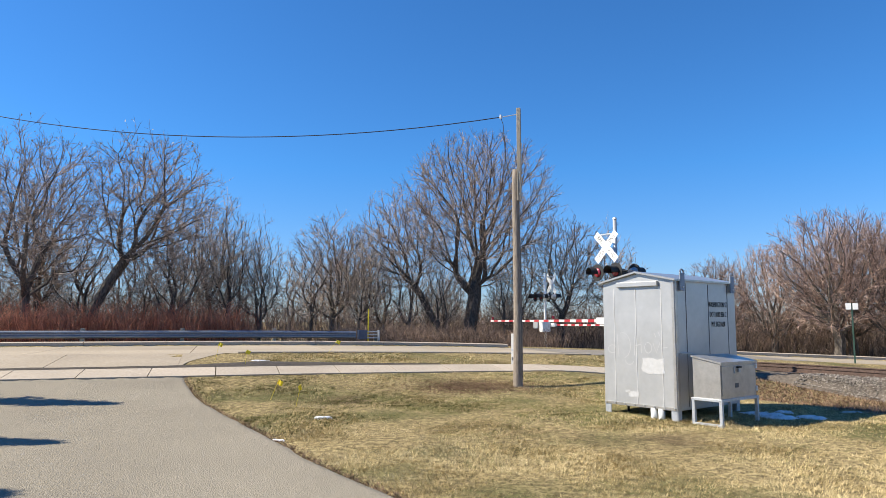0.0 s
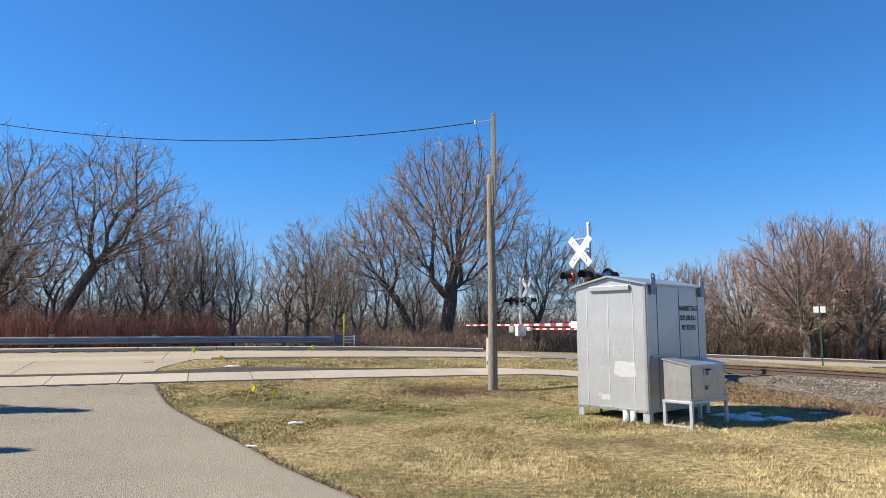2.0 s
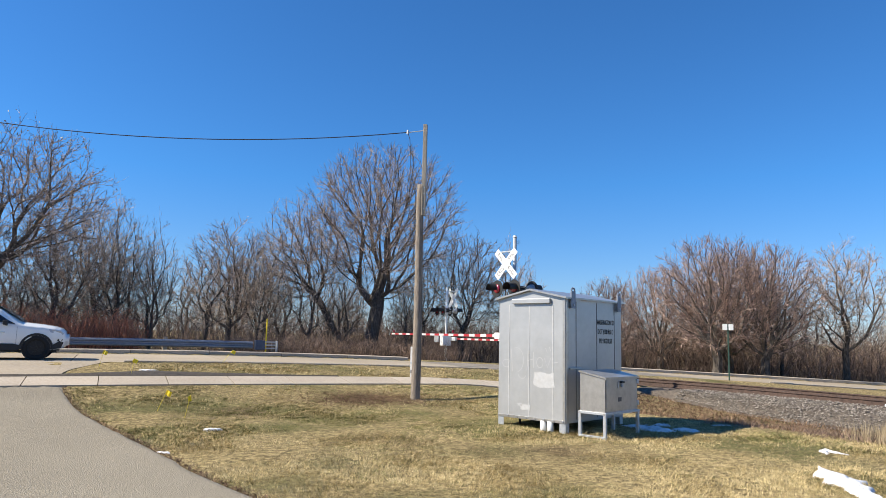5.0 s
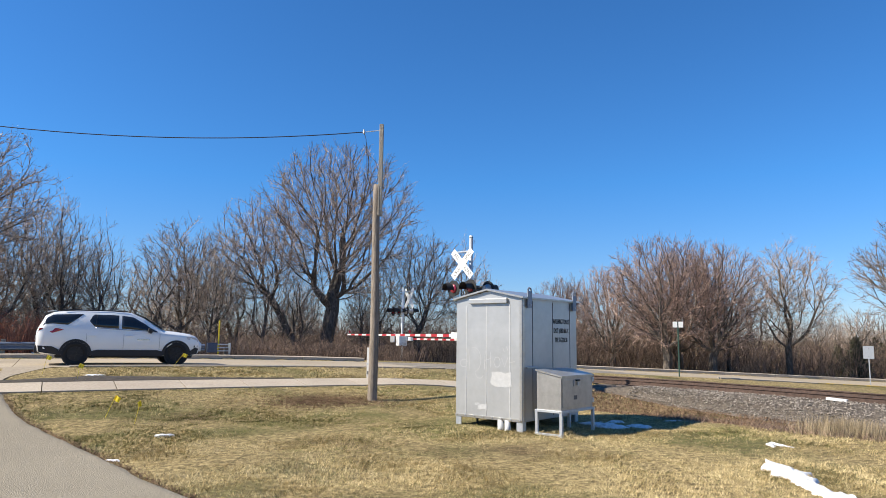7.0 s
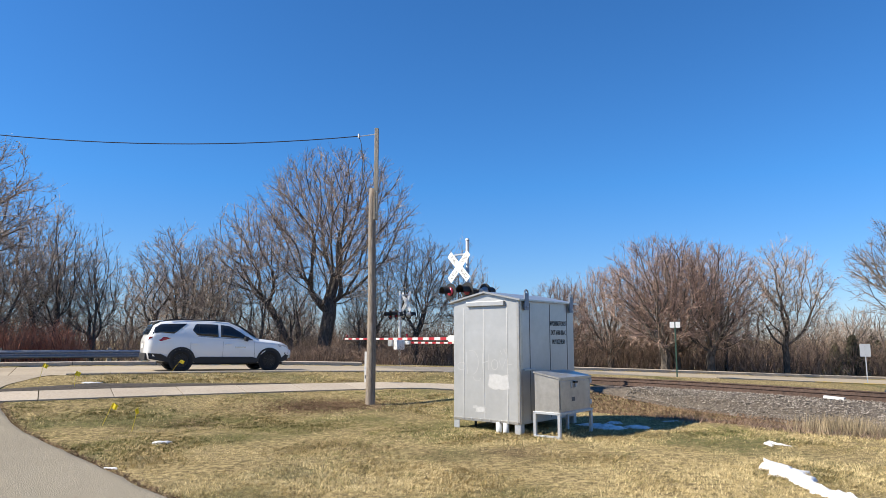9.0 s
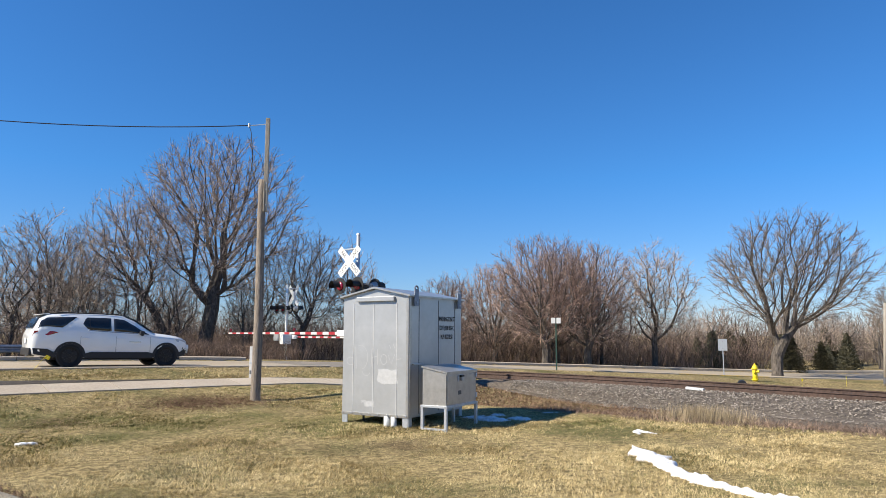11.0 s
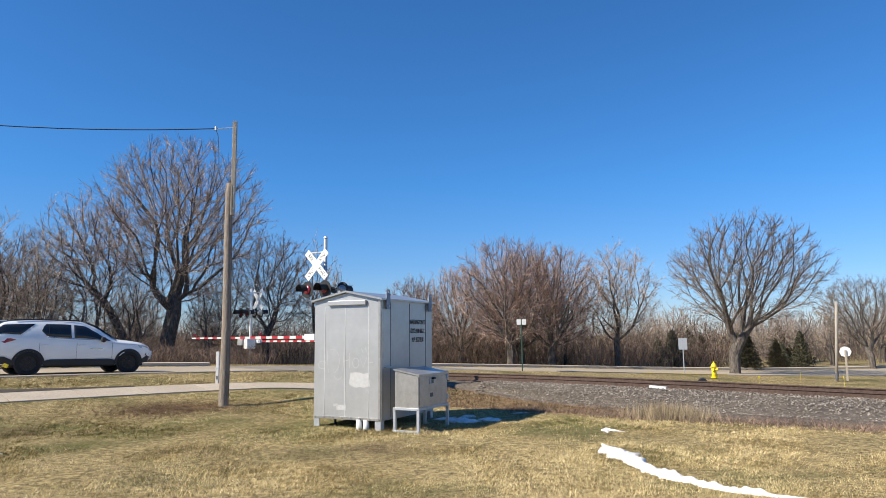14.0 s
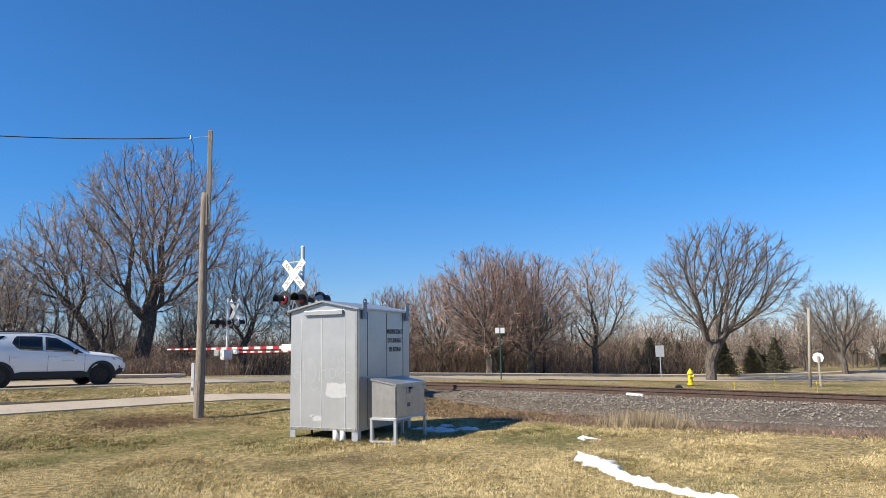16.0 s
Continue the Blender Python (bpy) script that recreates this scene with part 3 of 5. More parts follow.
def make_battery_box():
    t = thing("battery_box", pose(0.255, 12.95, 0, 0, 0, -39.9) @ pose(1.75, 0.03, 0), "brushed aluminium battery box on a grey angle-iron stand", "equipment box")
    W, D = 0.47, 1.08
    part("body", prism(((0, 0.40), (W, 0.40), (W, 0.955), (0, 1.05)), 0, D), ALU_BOX, t)
    part("lid", prism(((-0.02, 1.04), (-0.02, 1.065), (W + 0.025, 0.972), (W + 0.025, 0.93), (W + 0.015, 0.93), (W + 0.012, 0.95)), -0.02, D + 0.02), ALU_BOX, t)
    part("door", box((0.012, D - 0.06, 0.46), (W + 0.007, D / 2, 0.68), 0.004), ALU_BOX, t)
    h = part("latch", box((0.05, 0.10, 0.03), (W + 0.03, D * 0.47, 0.885), 0.006), BLACK, t, "dark padlocked latch")
    part("padlock", box((0.03, 0.05, 0.06), (W + 0.035, D * 0.47, 0.83), 0.008), GALV, t)
    part("hasp", box((0.015, 0.02, 0.1), (W + 0.02, D * 0.36, 0.84), 0.003), GALV, t)
    part("name_plate", box((0.004, 0.11, 0.07), (W + 0.015, D * 0.42, 0.60)), SEAM, t)
    for z in (0.52, 0.88):
        part("hinge", box((0.035, 0.05, 0.08), (W + 0.015, D - 0.02, z), 0.006), GALV, t)
    part("stand_rail", box((W + 0.06, 0.05, 0.04), (W / 2, 0.0, 0.38), 0.003), GALV, t)
    part("stand_rail", box((W + 0.06, 0.05, 0.04), (W / 2, D, 0.38), 0.003), GALV, t)
    part("stand_rail", box((0.05, D, 0.04), (W, D / 2, 0.38), 0.003), GALV, t)
    part("stand_rail", box((W + 0.06, 0.06, 0.03), (W / 2, 0.0, 0.0), 0.003), GALV, t)
    for x in (0.0, W):
        for y in (0.0, D):
            part("leg", box((0.05, 0.05, 0.42), (x, y, 0.18), 0.004), GALV, t)
    part("side_cover", box((0.02, 0.32, 0.42), (-0.012, 0.25, 0.72), 0.004), ALU_BOX, t)


make_bungalow()
make_battery_box()


# ---- pole and service cable ----
def tube_along(points, r, sides=6):
    """One unbroken round wire through the points."""
    b = bmesh.new()
    pts = [Vector(p) for p in points]
    rings = []
    for i, p in enumerate(pts):
        d = (pts[min(i + 1, len(pts) - 1)] - pts[max(i - 1, 0)]).normalized()
        a = d.orthogonal().normalized() if not rings else (last - d * last.dot(d)).normalized()
        last = a
        c = d.cross(a)
        rings.append([b.verts.new(p + a * (r * math.cos(2 * math.pi * k / sides)) + c * (r * math.sin(2 * math.pi * k / sides))) for k in range(sides)])
    for m, n in zip(rings, rings[1:]):
        for k in range(sides):
            b.faces.new((m[k], m[(k + 1) % sides], n[(k + 1) % sides], n[k]))
    b.faces.new(rings[0][::-1])
    b.faces.new(rings[-1])
    return b


POLE = (-1.68, 16.6)


def make_pole():
    x, y = POLE
    z0 = ground_z(x, y)
    t = thing("utility_pole", pose(x, y, z0, 0, -0.08, 0), "weathered wooden utility pole with a spliced grey top post", "utility pole")
    rings, v, f = 26, [], []
    for i in range(rings + 1):
        z = -0.3 + 5.55 * i / rings
        r = 0.118 - 0.036 * i / rings
        for k in range(16):
            a = k * math.pi / 8
            rr = r * (1 + 0.04 * noise.noise((math.cos(a) * 2, math.sin(a) * 2, z * 0.6)))
            v.append((rr * math.cos(a) + 0.012 * math.sin(z * 0.9), rr * math.sin(a), z))
    f = [(i * 16 + k, i * 16 + (k + 1) % 16, (i + 1) * 16 + (k + 1) % 16, (i + 1) * 16 + k) for i in range(rings) for k in range(16)]
    f.append(tuple(rings * 16 + k for k in range(16)))
    mesh_ob("shaft", v, f, POLE_WOOD, t, True)
    part("top_post", box((0.10, 0.12, 2.32), (0.085, -0.05, 5.62), 0.012), POLE_TOP, t, "square grey extension post")
    for z in (4.62, 5.0, 5.15):
        part("bolt", rod(0.018, 0.018, (0.10, -0.13, z), (0.10, -0.10, z), 8), GALV, t)
    part("cable_bracket", rod(0.012, 0.012, (0.06, -0.08, 6.62), (-0.34, -0.05, 6.58), 6), GALV, t)
    part("insulator", rod(0.03, 0.022, (-0.36, -0.05, 6.54), (-0.36, -0.05, 6.64), 8), PVC, t)
    drop = [(-0.36, -0.05, 6.58), (-0.30, -0.06, 6.4), (-0.27, -0.06, 6.0), (-0.25, -0.06, 5.5), (-0.16, -0.08, 5.2)]
    part("drop_wire", tube_along(drop, 0.008), CABLE, t)
    part("ground_wire", tube_along([(0.06, -0.11, 5.2), (0.10, -0.12, 3.0), (0.115, -0.1, 0.2)], 0.006, 5), CABLE, t)
    a = Vector((x - 0.37, y - 0.05, z0 + 6.58))
    e = Vector((-29.0, 14.5, 11.8))
    pts = []
    for i in range(41):
        k = i / 40
        p = a.lerp(e, k)
        p.z -= 4 * 2.08 * k * (1 - k)
        pts.append(p)
    c = part("overhead_cable", tube_along(pts, 0.0115), CABLE, None)
    tagged(c, "twisted black overhead service cable sagging from the pole", "cable")


make_pole()


# ---- crossing signals ----
def make_signal(name, x, y, z0, turn, top, label, arm_len, arm_z, head_turn=0.0, lamps_z=3.2, buck_z=3.95, face_back=True, paint=None, reach=1.22):
    """A crossing signal whose crossbuck faces its own -y; the gate arm lies along its -x."""
    t = thing(name, pose(x, y, z0, 0, 0, turn), label, "railway signal")
    part("mast", rod(0.065, 0.06, (0, 0, 0), (0, 0, top - z0), 14), paint or GALV, t, "", True)
    part("mast_base", rod(0.22, 0.12, (0, 0, -0.1), (0, 0, 0.22), 12), GALV, t)
    part("mast_cap", rod(0.075, 0.05, (0, 0, top - z0), (0, 0, top - z0 + 0.06), 12), WHITE, t)
    bz = buck_z - z0
    heads = [part("bracket", box((0.75, 0.04, 0.04), (0, -0.36, bz + 0.40), 0.004), GALV, t), part("bracket", box((0.04, 0.4, 0.04), (0, -0.18, bz + 0.40), 0.004), GALV, t)]
    for ang, words in ((45, "CROSSING"), (-45, "RAILROAD")):
        off = -0.40 if ang > 0 else -0.412
        blade = part("crossbuck_blade", box((reach, 0.008, 0.19 * reach), (0, off, bz), 0.002, (0, -ang, 0)), WHITE, t, "white crossbuck blade with black words")
        heads.append(blade)
        for half, dx in (((words[:4]), -0.34), ((words[4:]), 0.34)):
            m = Matrix.Translation((0, off - 0.005, bz)) @ Euler((0, radians(-ang), 0)).to_matrix().to_4x4() @ Matrix.Translation((dx, 0, 0)) @ Euler((radians(90), 0, 0)).to_matrix().to_4x4()
            text_part("words", half, 0.19, m, INK, blade, 0.72).matrix_parent_inverse = Matrix()
    for o in heads:
        o.matrix_basis = pose(0, 0, 0, 0, 0, head_turn)
    lz = lamps_z - z0
    first_lamp = len(t.children)
    part("junction_box", box((0.2, 0.3, 0.22), (0, 0, lz), 0.02), BLACK, t)
    for sy in ((-1, 1) if face_back else (-1,)):
        part("lamp_arm", box((0.95, 0.05, 0.05), (0, 0.38 * sy, lz + 0.02), 0.005), BLACK, t)
        part("arm_stub", rod(0.03, 0.03, (0, 0, lz), (0, 0.38 * sy, lz), 8), BLACK, t)
        for sx in (-1, 1):
            c = Vector((0.38 * sx, 0.42 * sy, lz - 0.04))
            bk = part("lamp_background", rod(0.27, 0.27, c, c + Vector((0, -0.012 * sy, 0)), 20), BLACK, t, "round black lamp background")
            hood = bmesh.new()
            n = 12
            for i in range(n):
                a0, a1 = math.pi * (-0.1 + 1.2 * i / n), math.pi * (-0.1 + 1.2 * (i + 1) / n)
                q = [hood.verts.new((c.x + 0.17 * math.cos(a), c.y + d * sy, c.z + 0.17 * math.sin(a))) for a, d in ((a0, 0), (a1, 0), (a1, 0.34), (a0, 0.34))]
                hood.faces.new(q)
                q = [hood.verts.new((c.x + 0.163 * math.cos(a), c.y + d * sy, c.z + 0.163 * math.sin(a))) for a, d in ((a0, 0), (a1, 0), (a1, 0.34), (a0, 0.34))]
                hood.faces.new(q)
            part("hood", hood, BLACK, t)
            lens = rod(0.152, 0.13, c, c + Vector((0, 0.035 * sy, 0)), 20)
            part("lens", lens, RED_LENS, t, "unlit dark red lens", True)
            part("lamp_housing", rod(0.17, 0.10, c - Vector((0, 0.013 * sy, 0)), c + Vector((0, -0.18 * sy, 0)), 14), GALV, t)
    for o in t.children[first_lamp:]:
        o.matrix_basis = pose(0, 0, 0, 0, 0, head_turn)
    # gate mechanism and arm
    az = arm_z - z0
    part("gate_mechanism", box((0.42, 0.5, 0.6), (0.02, 0.02, az - 0.1), 0.03), paint or GALV, t)
    part("counterweight", box((0.55, 0.06, 0.42), (0.55, -0.32, az), 0.02), GALV, t)
    part("counterweight", box((0.55, 0.06, 0.42), (0.55, 0.32, az), 0.02), GALV, t)
    part("gate_clamp", box((0.6, 0.1, 0.2), (-0.35, -0.3, az), 0.01), WHITE, t)
    arm = part("gate_arm", box((arm_len, 0.03, 0.02), (-0.4 - arm_len / 2, -0.32, az), 0.003), WHITE, t, "red and white striped gate arm, lowered")
    k, w = 0, 0.406
    while k * w < arm_len:
        x0, x1 = -0.4 - k * w, -0.4 - min(arm_len, (k + 1) * w)
        hgt = 0.10 - 0.045 * (k * w / arm_len)
        part("stripe", box((abs(x1 - x0) - 0.004, 0.036, hgt), ((x0 + x1) / 2, -0.32, az), 0.002), RED if k % 2 else DULL_WHITE, arm)
        k += 1
    for d in (0.35, 0.66, 0.97):
        part("gate_lamp", box((0.07, 0.07, 0.12), (-0.4 - arm_len * d, -0.32, az + 0.12), 0.015), RED_LENS, arm, "small red gate lamp")
    return t


make_signal("crossing_signal", 0.86, 22.3, ground_z(0.86, 22.3), -60, 4.86, "crossing signal with white crossbuck and lowered striped gate", 9.4, 1.64, head_turn=14)
make_signal("crossing_signal", -2.4, 38.9, ground_z(-2.4, 38.9), 120, 4.30, "distant crossing signal with lowered gate arm beyond the road", 9.0, 1.45, lamps_z=3.05, buck_z=3.75, paint=WHITE, reach=1.5)


# ---- guardrail ----
def make_guardrail():
    t = thing("guardrail", pose(0, 0, 0), "blue-grey galvanised W-beam guardrail along the far kerb", "guardrail")
    prof = ((0.0, 0.0), (-0.07, 0.045), (-0.07, 0.09), (0.0, 0.135), (0.0, 0.175), (-0.07, 0.22), (-0.07, 0.265), (0.0, 0.31))
    l0, s_end, s = 4.75, 5.95, -52.0
    while s < s_end - 0.1:
        e = min(s_end, s + 3.81)
        v, f = [], []
        n = 4
        for i in range(n + 1):
            sv = s + (e - s) * i / n
            for d, z in prof:
                x, y, h = road_place(sv, l0 + d)
                v.append((x, y, float(road_z(sv)) + 0.31 + z))
        k = len(prof)
        f = [(i * k + j, (i + 1) * k + j, (i + 1) * k + j + 1, i * k + j + 1) for i in range(n) for j in range(k - 1)]
        ob = mesh_ob("beam", v, f, RAIL_BLUE, t, False)
        so = ob.modifiers.new("thick", "SOLIDIFY")
        so.thickness = 0.006
        s = e
    s = -51.0
    while s < s_end:
        x, y, h = road_place(s, l0 + 0.17)
        z = float(road_z(s))
        p = part("post", box((0.16, 0.2, 1.05), (0, 0, 0.05), 0.01), POLE_TOP, t, "weathered grey guardrail post")
        p.matrix_basis = pose(x, y, z + 0.14, 0, 0, math.degrees(h))
        q = part("blockout", box((0.15, 0.10, 0.34), (0, 0, 0), 0.01), POLE_WOOD, t)
        bx, by, h = road_place(s, l0 + 0.06)
        q.matrix_basis = pose(bx, by, z + 0.47, 0, 0, math.degrees(h))
        s += 1.905 * 2
    # end terminal
    x, y, h = road_place(s_end + 0.2, l0)
    e = part("end_terminal", box((0.42, 0.34, 0.42), (0.1, 0, 0), 0.03), TERMINAL, t, "box-shaped guardrail end terminal")
    e.matrix_basis = pose(x, y, float(road_z(s_end)) + 0.47, 0, 0, math.degrees(h))
    for z in (0.33, 0.47, 0.61):
        q = part("terminal_strut", box((0.55, 0.05, 0.05), (0, 0, 0), 0.01), GALV, t)
        px, py, h = road_place(s_end + 0.8, l0)
        q.matrix_basis = pose(px, py, float(road_z(s_end)) + z, 0, 0, math.degrees(h))
    px, py, h = road_place(s_end + 1.05, l0)
    q = part("terminal_plate", box((0.04, 0.36, 0.5), (0, 0, 0), 0.01), GALV, t)
    q.matrix_basis = pose(px, py, float(road_z(s_end)) + 0.42, 0, 0, math.degrees(h))
    q = part("terminal_post", box((0.14, 0.14, 0.7), (0, 0, 0), 0.01), POLE_WOOD, t)
    q.matrix_basis = pose(px - 0.2, py + 0.1, float(road_z(s_end)) + 0.2, 0, 0, math.degrees(h))


make_guardrail()


# ---- bare trees ----
def tube(v, f, pts, radii, sides):
    """Adds a tube through pts to the lists v and f; it ends in a point."""
    o = len(v)
    d = pts[-1] - pts[0]
    ref = Vector((0, 0, 1)) if abs(d.z) < 0.8 * d.length else Vector((1, 0, 0))
    a = d.cross(ref).normalized()
    b = d.cross(a).normalized()
    ring = [(math.cos(2 * math.pi * k / sides), math.sin(2 * math.pi * k / sides)) for k in range(sides)]
    for p, r in zip(pts[:-1], radii):
        for c, s in ring:
            v.append((p.x + r * (a.x * c + b.x * s), p.y + r * (a.y * c + b.y * s), p.z + r * (a.z * c + b.z * s)))
    v.append(tuple(pts[-1]))
    n = len(pts) - 1
    for i in range(n - 1):
        for k in range(sides):
            k2 = (k + 1) % sides
            f.append((o + i * sides + k, o + i * sides + k2, o + (i + 1) * sides + k2, o + (i + 1) * sides + k))
    for k in range(sides):
        f.append((o + (n - 1) * sides + k, o + (n - 1) * sides + (k + 1) % sides, o + n * sides))


def colony(seed, fork, axes, centre, count, trunk_r, alpha, shell=0.5, twigs=4, twig_len=0.8, droop=0.25, step=0.75, fine=0.0135, lean=(0, 0), seeds=0.0, smooth=1):
    """Grows a leafless tree into a rounded crown: buds fill the crown's volume, and each joins the nearest branch by a short way to the root."""
    rng = np.random.default_rng(seed)
    rx, up, low = axes
    C = np.array(centre, float)
    P = []
    while len(P) < count:
        q = rng.normal(0, 1, 3)
        q /= np.linalg.norm(q)
        q *= rng.random() ** shell
        lump = 1 + 0.16 * noise.noise((q[0] * 2.2 + seed, q[1] * 2.2, q[2] * 2.2))
        p = C + q * np.array((rx, rx, up if q[2] > 0 else low)) * lump
        if p[2] > 0.35 * fork:
            P.append(p)
    P = np.array(P)
    top = np.array((lean[0] * fork, lean[1] * fork, fork))
    P = P[np.argsort(np.linalg.norm(P - top, axis=1))]
    n0 = 6
    X = np.zeros((40000, 3))
    way = np.zeros(40000)
    parent = np.full(40000, -1)
    for i in range(n0):
        u = i / (n0 - 1)
        X[i] = top * u + np.array((0.05 * math.sin(3 * u + seed), 0.05 * math.cos(2 * u + seed), -0.3 * (1 - u)))
        parent[i] = i - 1
        way[i] = 0.0
    m = n0
    for p in P:
        d = np.linalg.norm(X[n0 - 2:m] - p, axis=1)
        rise = (p[2] - X[n0 - 2:m, 2]) / np.maximum(d, 0.1)
        k = int(np.argmin(d * (1 + 0.5 * np.maximum(0, -rise)) + alpha * way[n0 - 2:m])) + n0 - 2
        a0, dist = X[k].copy(), np.linalg.norm(X[k] - p)
        j = max(1, int(round(dist / step)))
        bow = np.array((0, 0, -droop * dist * 0.25)) + rng.normal(0, 0.07, 3) * dist
        last = k
        for i in range(1, j + 1):
            u = i / j
            X[m] = a0 + (p - a0) * u + bow * 4 * u * (1 - u) + (rng.normal(0, 0.05, 3) if i < j else 0)
            parent[m] = last
            way[m] = way[last] + np.linalg.norm(X[m] - X[last])
            last = m
            m += 1
    X, parent = X[:m], parent[:m]
    area = np.full(m, 0.0)
    kids = [[] for _ in range(m)]
    for i in range(m - 1, 0, -1):
        if not kids[i]:
            area[i] = fine ** 2.1
        area[parent[i]] += area[i]
        kids[parent[i]].append(i)
    R = area ** (1 / 2.1)
    R *= 1 + 0.35 * np.clip((R - 0.03) / 0.06, 0, 1)
    R *= 1 + (trunk_r / R[1] - 1) * np.clip((R - fine) / (R[1] - fine), 0, 1) ** 0.7
    # limbs run in even curves
    main = np.array([max(k, key=lambda c: R[c]) if k else -1 for k in kids])
    mid = np.flatnonzero((main >= 0) & (np.arange(m) >= n0 - 1))
    for _ in range(smooth):
        X[mid] = 0.5 * X[mid] + 0.25 * (X[parent[mid]] + X[main[mid]])
    wood, crown, tufts = ([], []), ([], []), ([], [])
    seen = np.zeros(m, bool)
    for i in range(1, m):
        if seen[i]:
            continue
        chain = [parent[i], i]
        while True:
            seen[chain[-1]] = True
            ks = [c for c in kids[chain[-1]] if not seen[c]]
            if not ks:
                break
            chain.append(max(ks, key=lambda c: R[c]))
        big = R[i] > 0.036
        pts = [Vector(X[c]) for c in chain]
        rad = [min(R[chain[1]], R[c]) for c in chain[:-1]]
        if i == 1:
            rad[0] *= 1.25
        tube(*(wood if big else crown), pts, rad, 8 if R[i] > 0.2 else 5 if R[i] > 0.06 else 3)
    rnd = random.Random(seed)
    v, f = crown
    for i in range(n0, m):
        if R[i] > 0.05:
            continue
        d0 = Vector(X[i] - X[parent[i]]).normalized()
        out = Vector((X[i] - C) / np.array((rx, rx, up))).normalized()
        for _ in range(twigs):
            e = (d0 * 0.75 + out * 0.4 + Vector((rnd.gauss(0, 0.45), rnd.gauss(0, 0.45), rnd.gauss(0.15, 0.4)))).normalized()
            ln = twig_len * rnd.uniform(0.5, 1.15)
            p = Vector(X[parent[i]]).lerp(Vector(X[i]), rnd.random())
            q = p + e * ln
            tube(v, f, [p, q], [fine * 0.85], 3)
            for _ in range(2):
                w = p.lerp(q, rnd.uniform(0.25, 0.9))
                tip = w + (e * 0.9 + Vector((rnd.gauss(0, 0.4), rnd.gauss(0, 0.4), rnd.gauss(0.1, 0.4)))).normalized() * ln * rnd.uniform(0.3, 0.6)
                tube(v, f, [w, tip], [fine * 0.7], 3)
                if rnd.random() < seeds:
                    a = Vector((rnd.gauss(0, 0.035), rnd.gauss(0, 0.035), rnd.gauss(0, 0.035)))
                    k = len(tufts[0])
                    tufts[0].extend([tuple(tip - a), tuple(tip + a), tuple(tip + a.cross(e).normalized() * 0.06)])
                    tufts[1].append((k, k + 1, k + 2))
    return wood, crown, tufts


def bare_tree(name, label, twig_mat, **shape):
    """A leafless tree with its base at the origin."""
    wood, crown, tufts = colony(**shape)
    t = thing(name, pose(0, 0, 0), label, "tree")
    mesh_ob("trunk", *wood, BARK, t)
    mesh_ob("crown", *crown, twig_mat, t)
    if tufts[0]:
        tagged(mesh_ob("seed_mass", *tufts, SEEDS, t), "pale dry seeds clinging to the twigs", kind="stuff")
    return t


def plant(src, x, y, height, turn, wide=1.0, base_height=10.0, label="", sink=0.0, group=""):
    k = height / base_height
    own = src.scale
    m = pose(x, y, ground_z(x, y) - sink, 0, 0, turn) @ Matrix.Diagonal((k * wide / own[0], k * wide / own[1], k / own[2], 1))
    t = copy_thing(src, m)
    if label:
        t["label"] = label
    if group:
        t["group"] = group
    return t


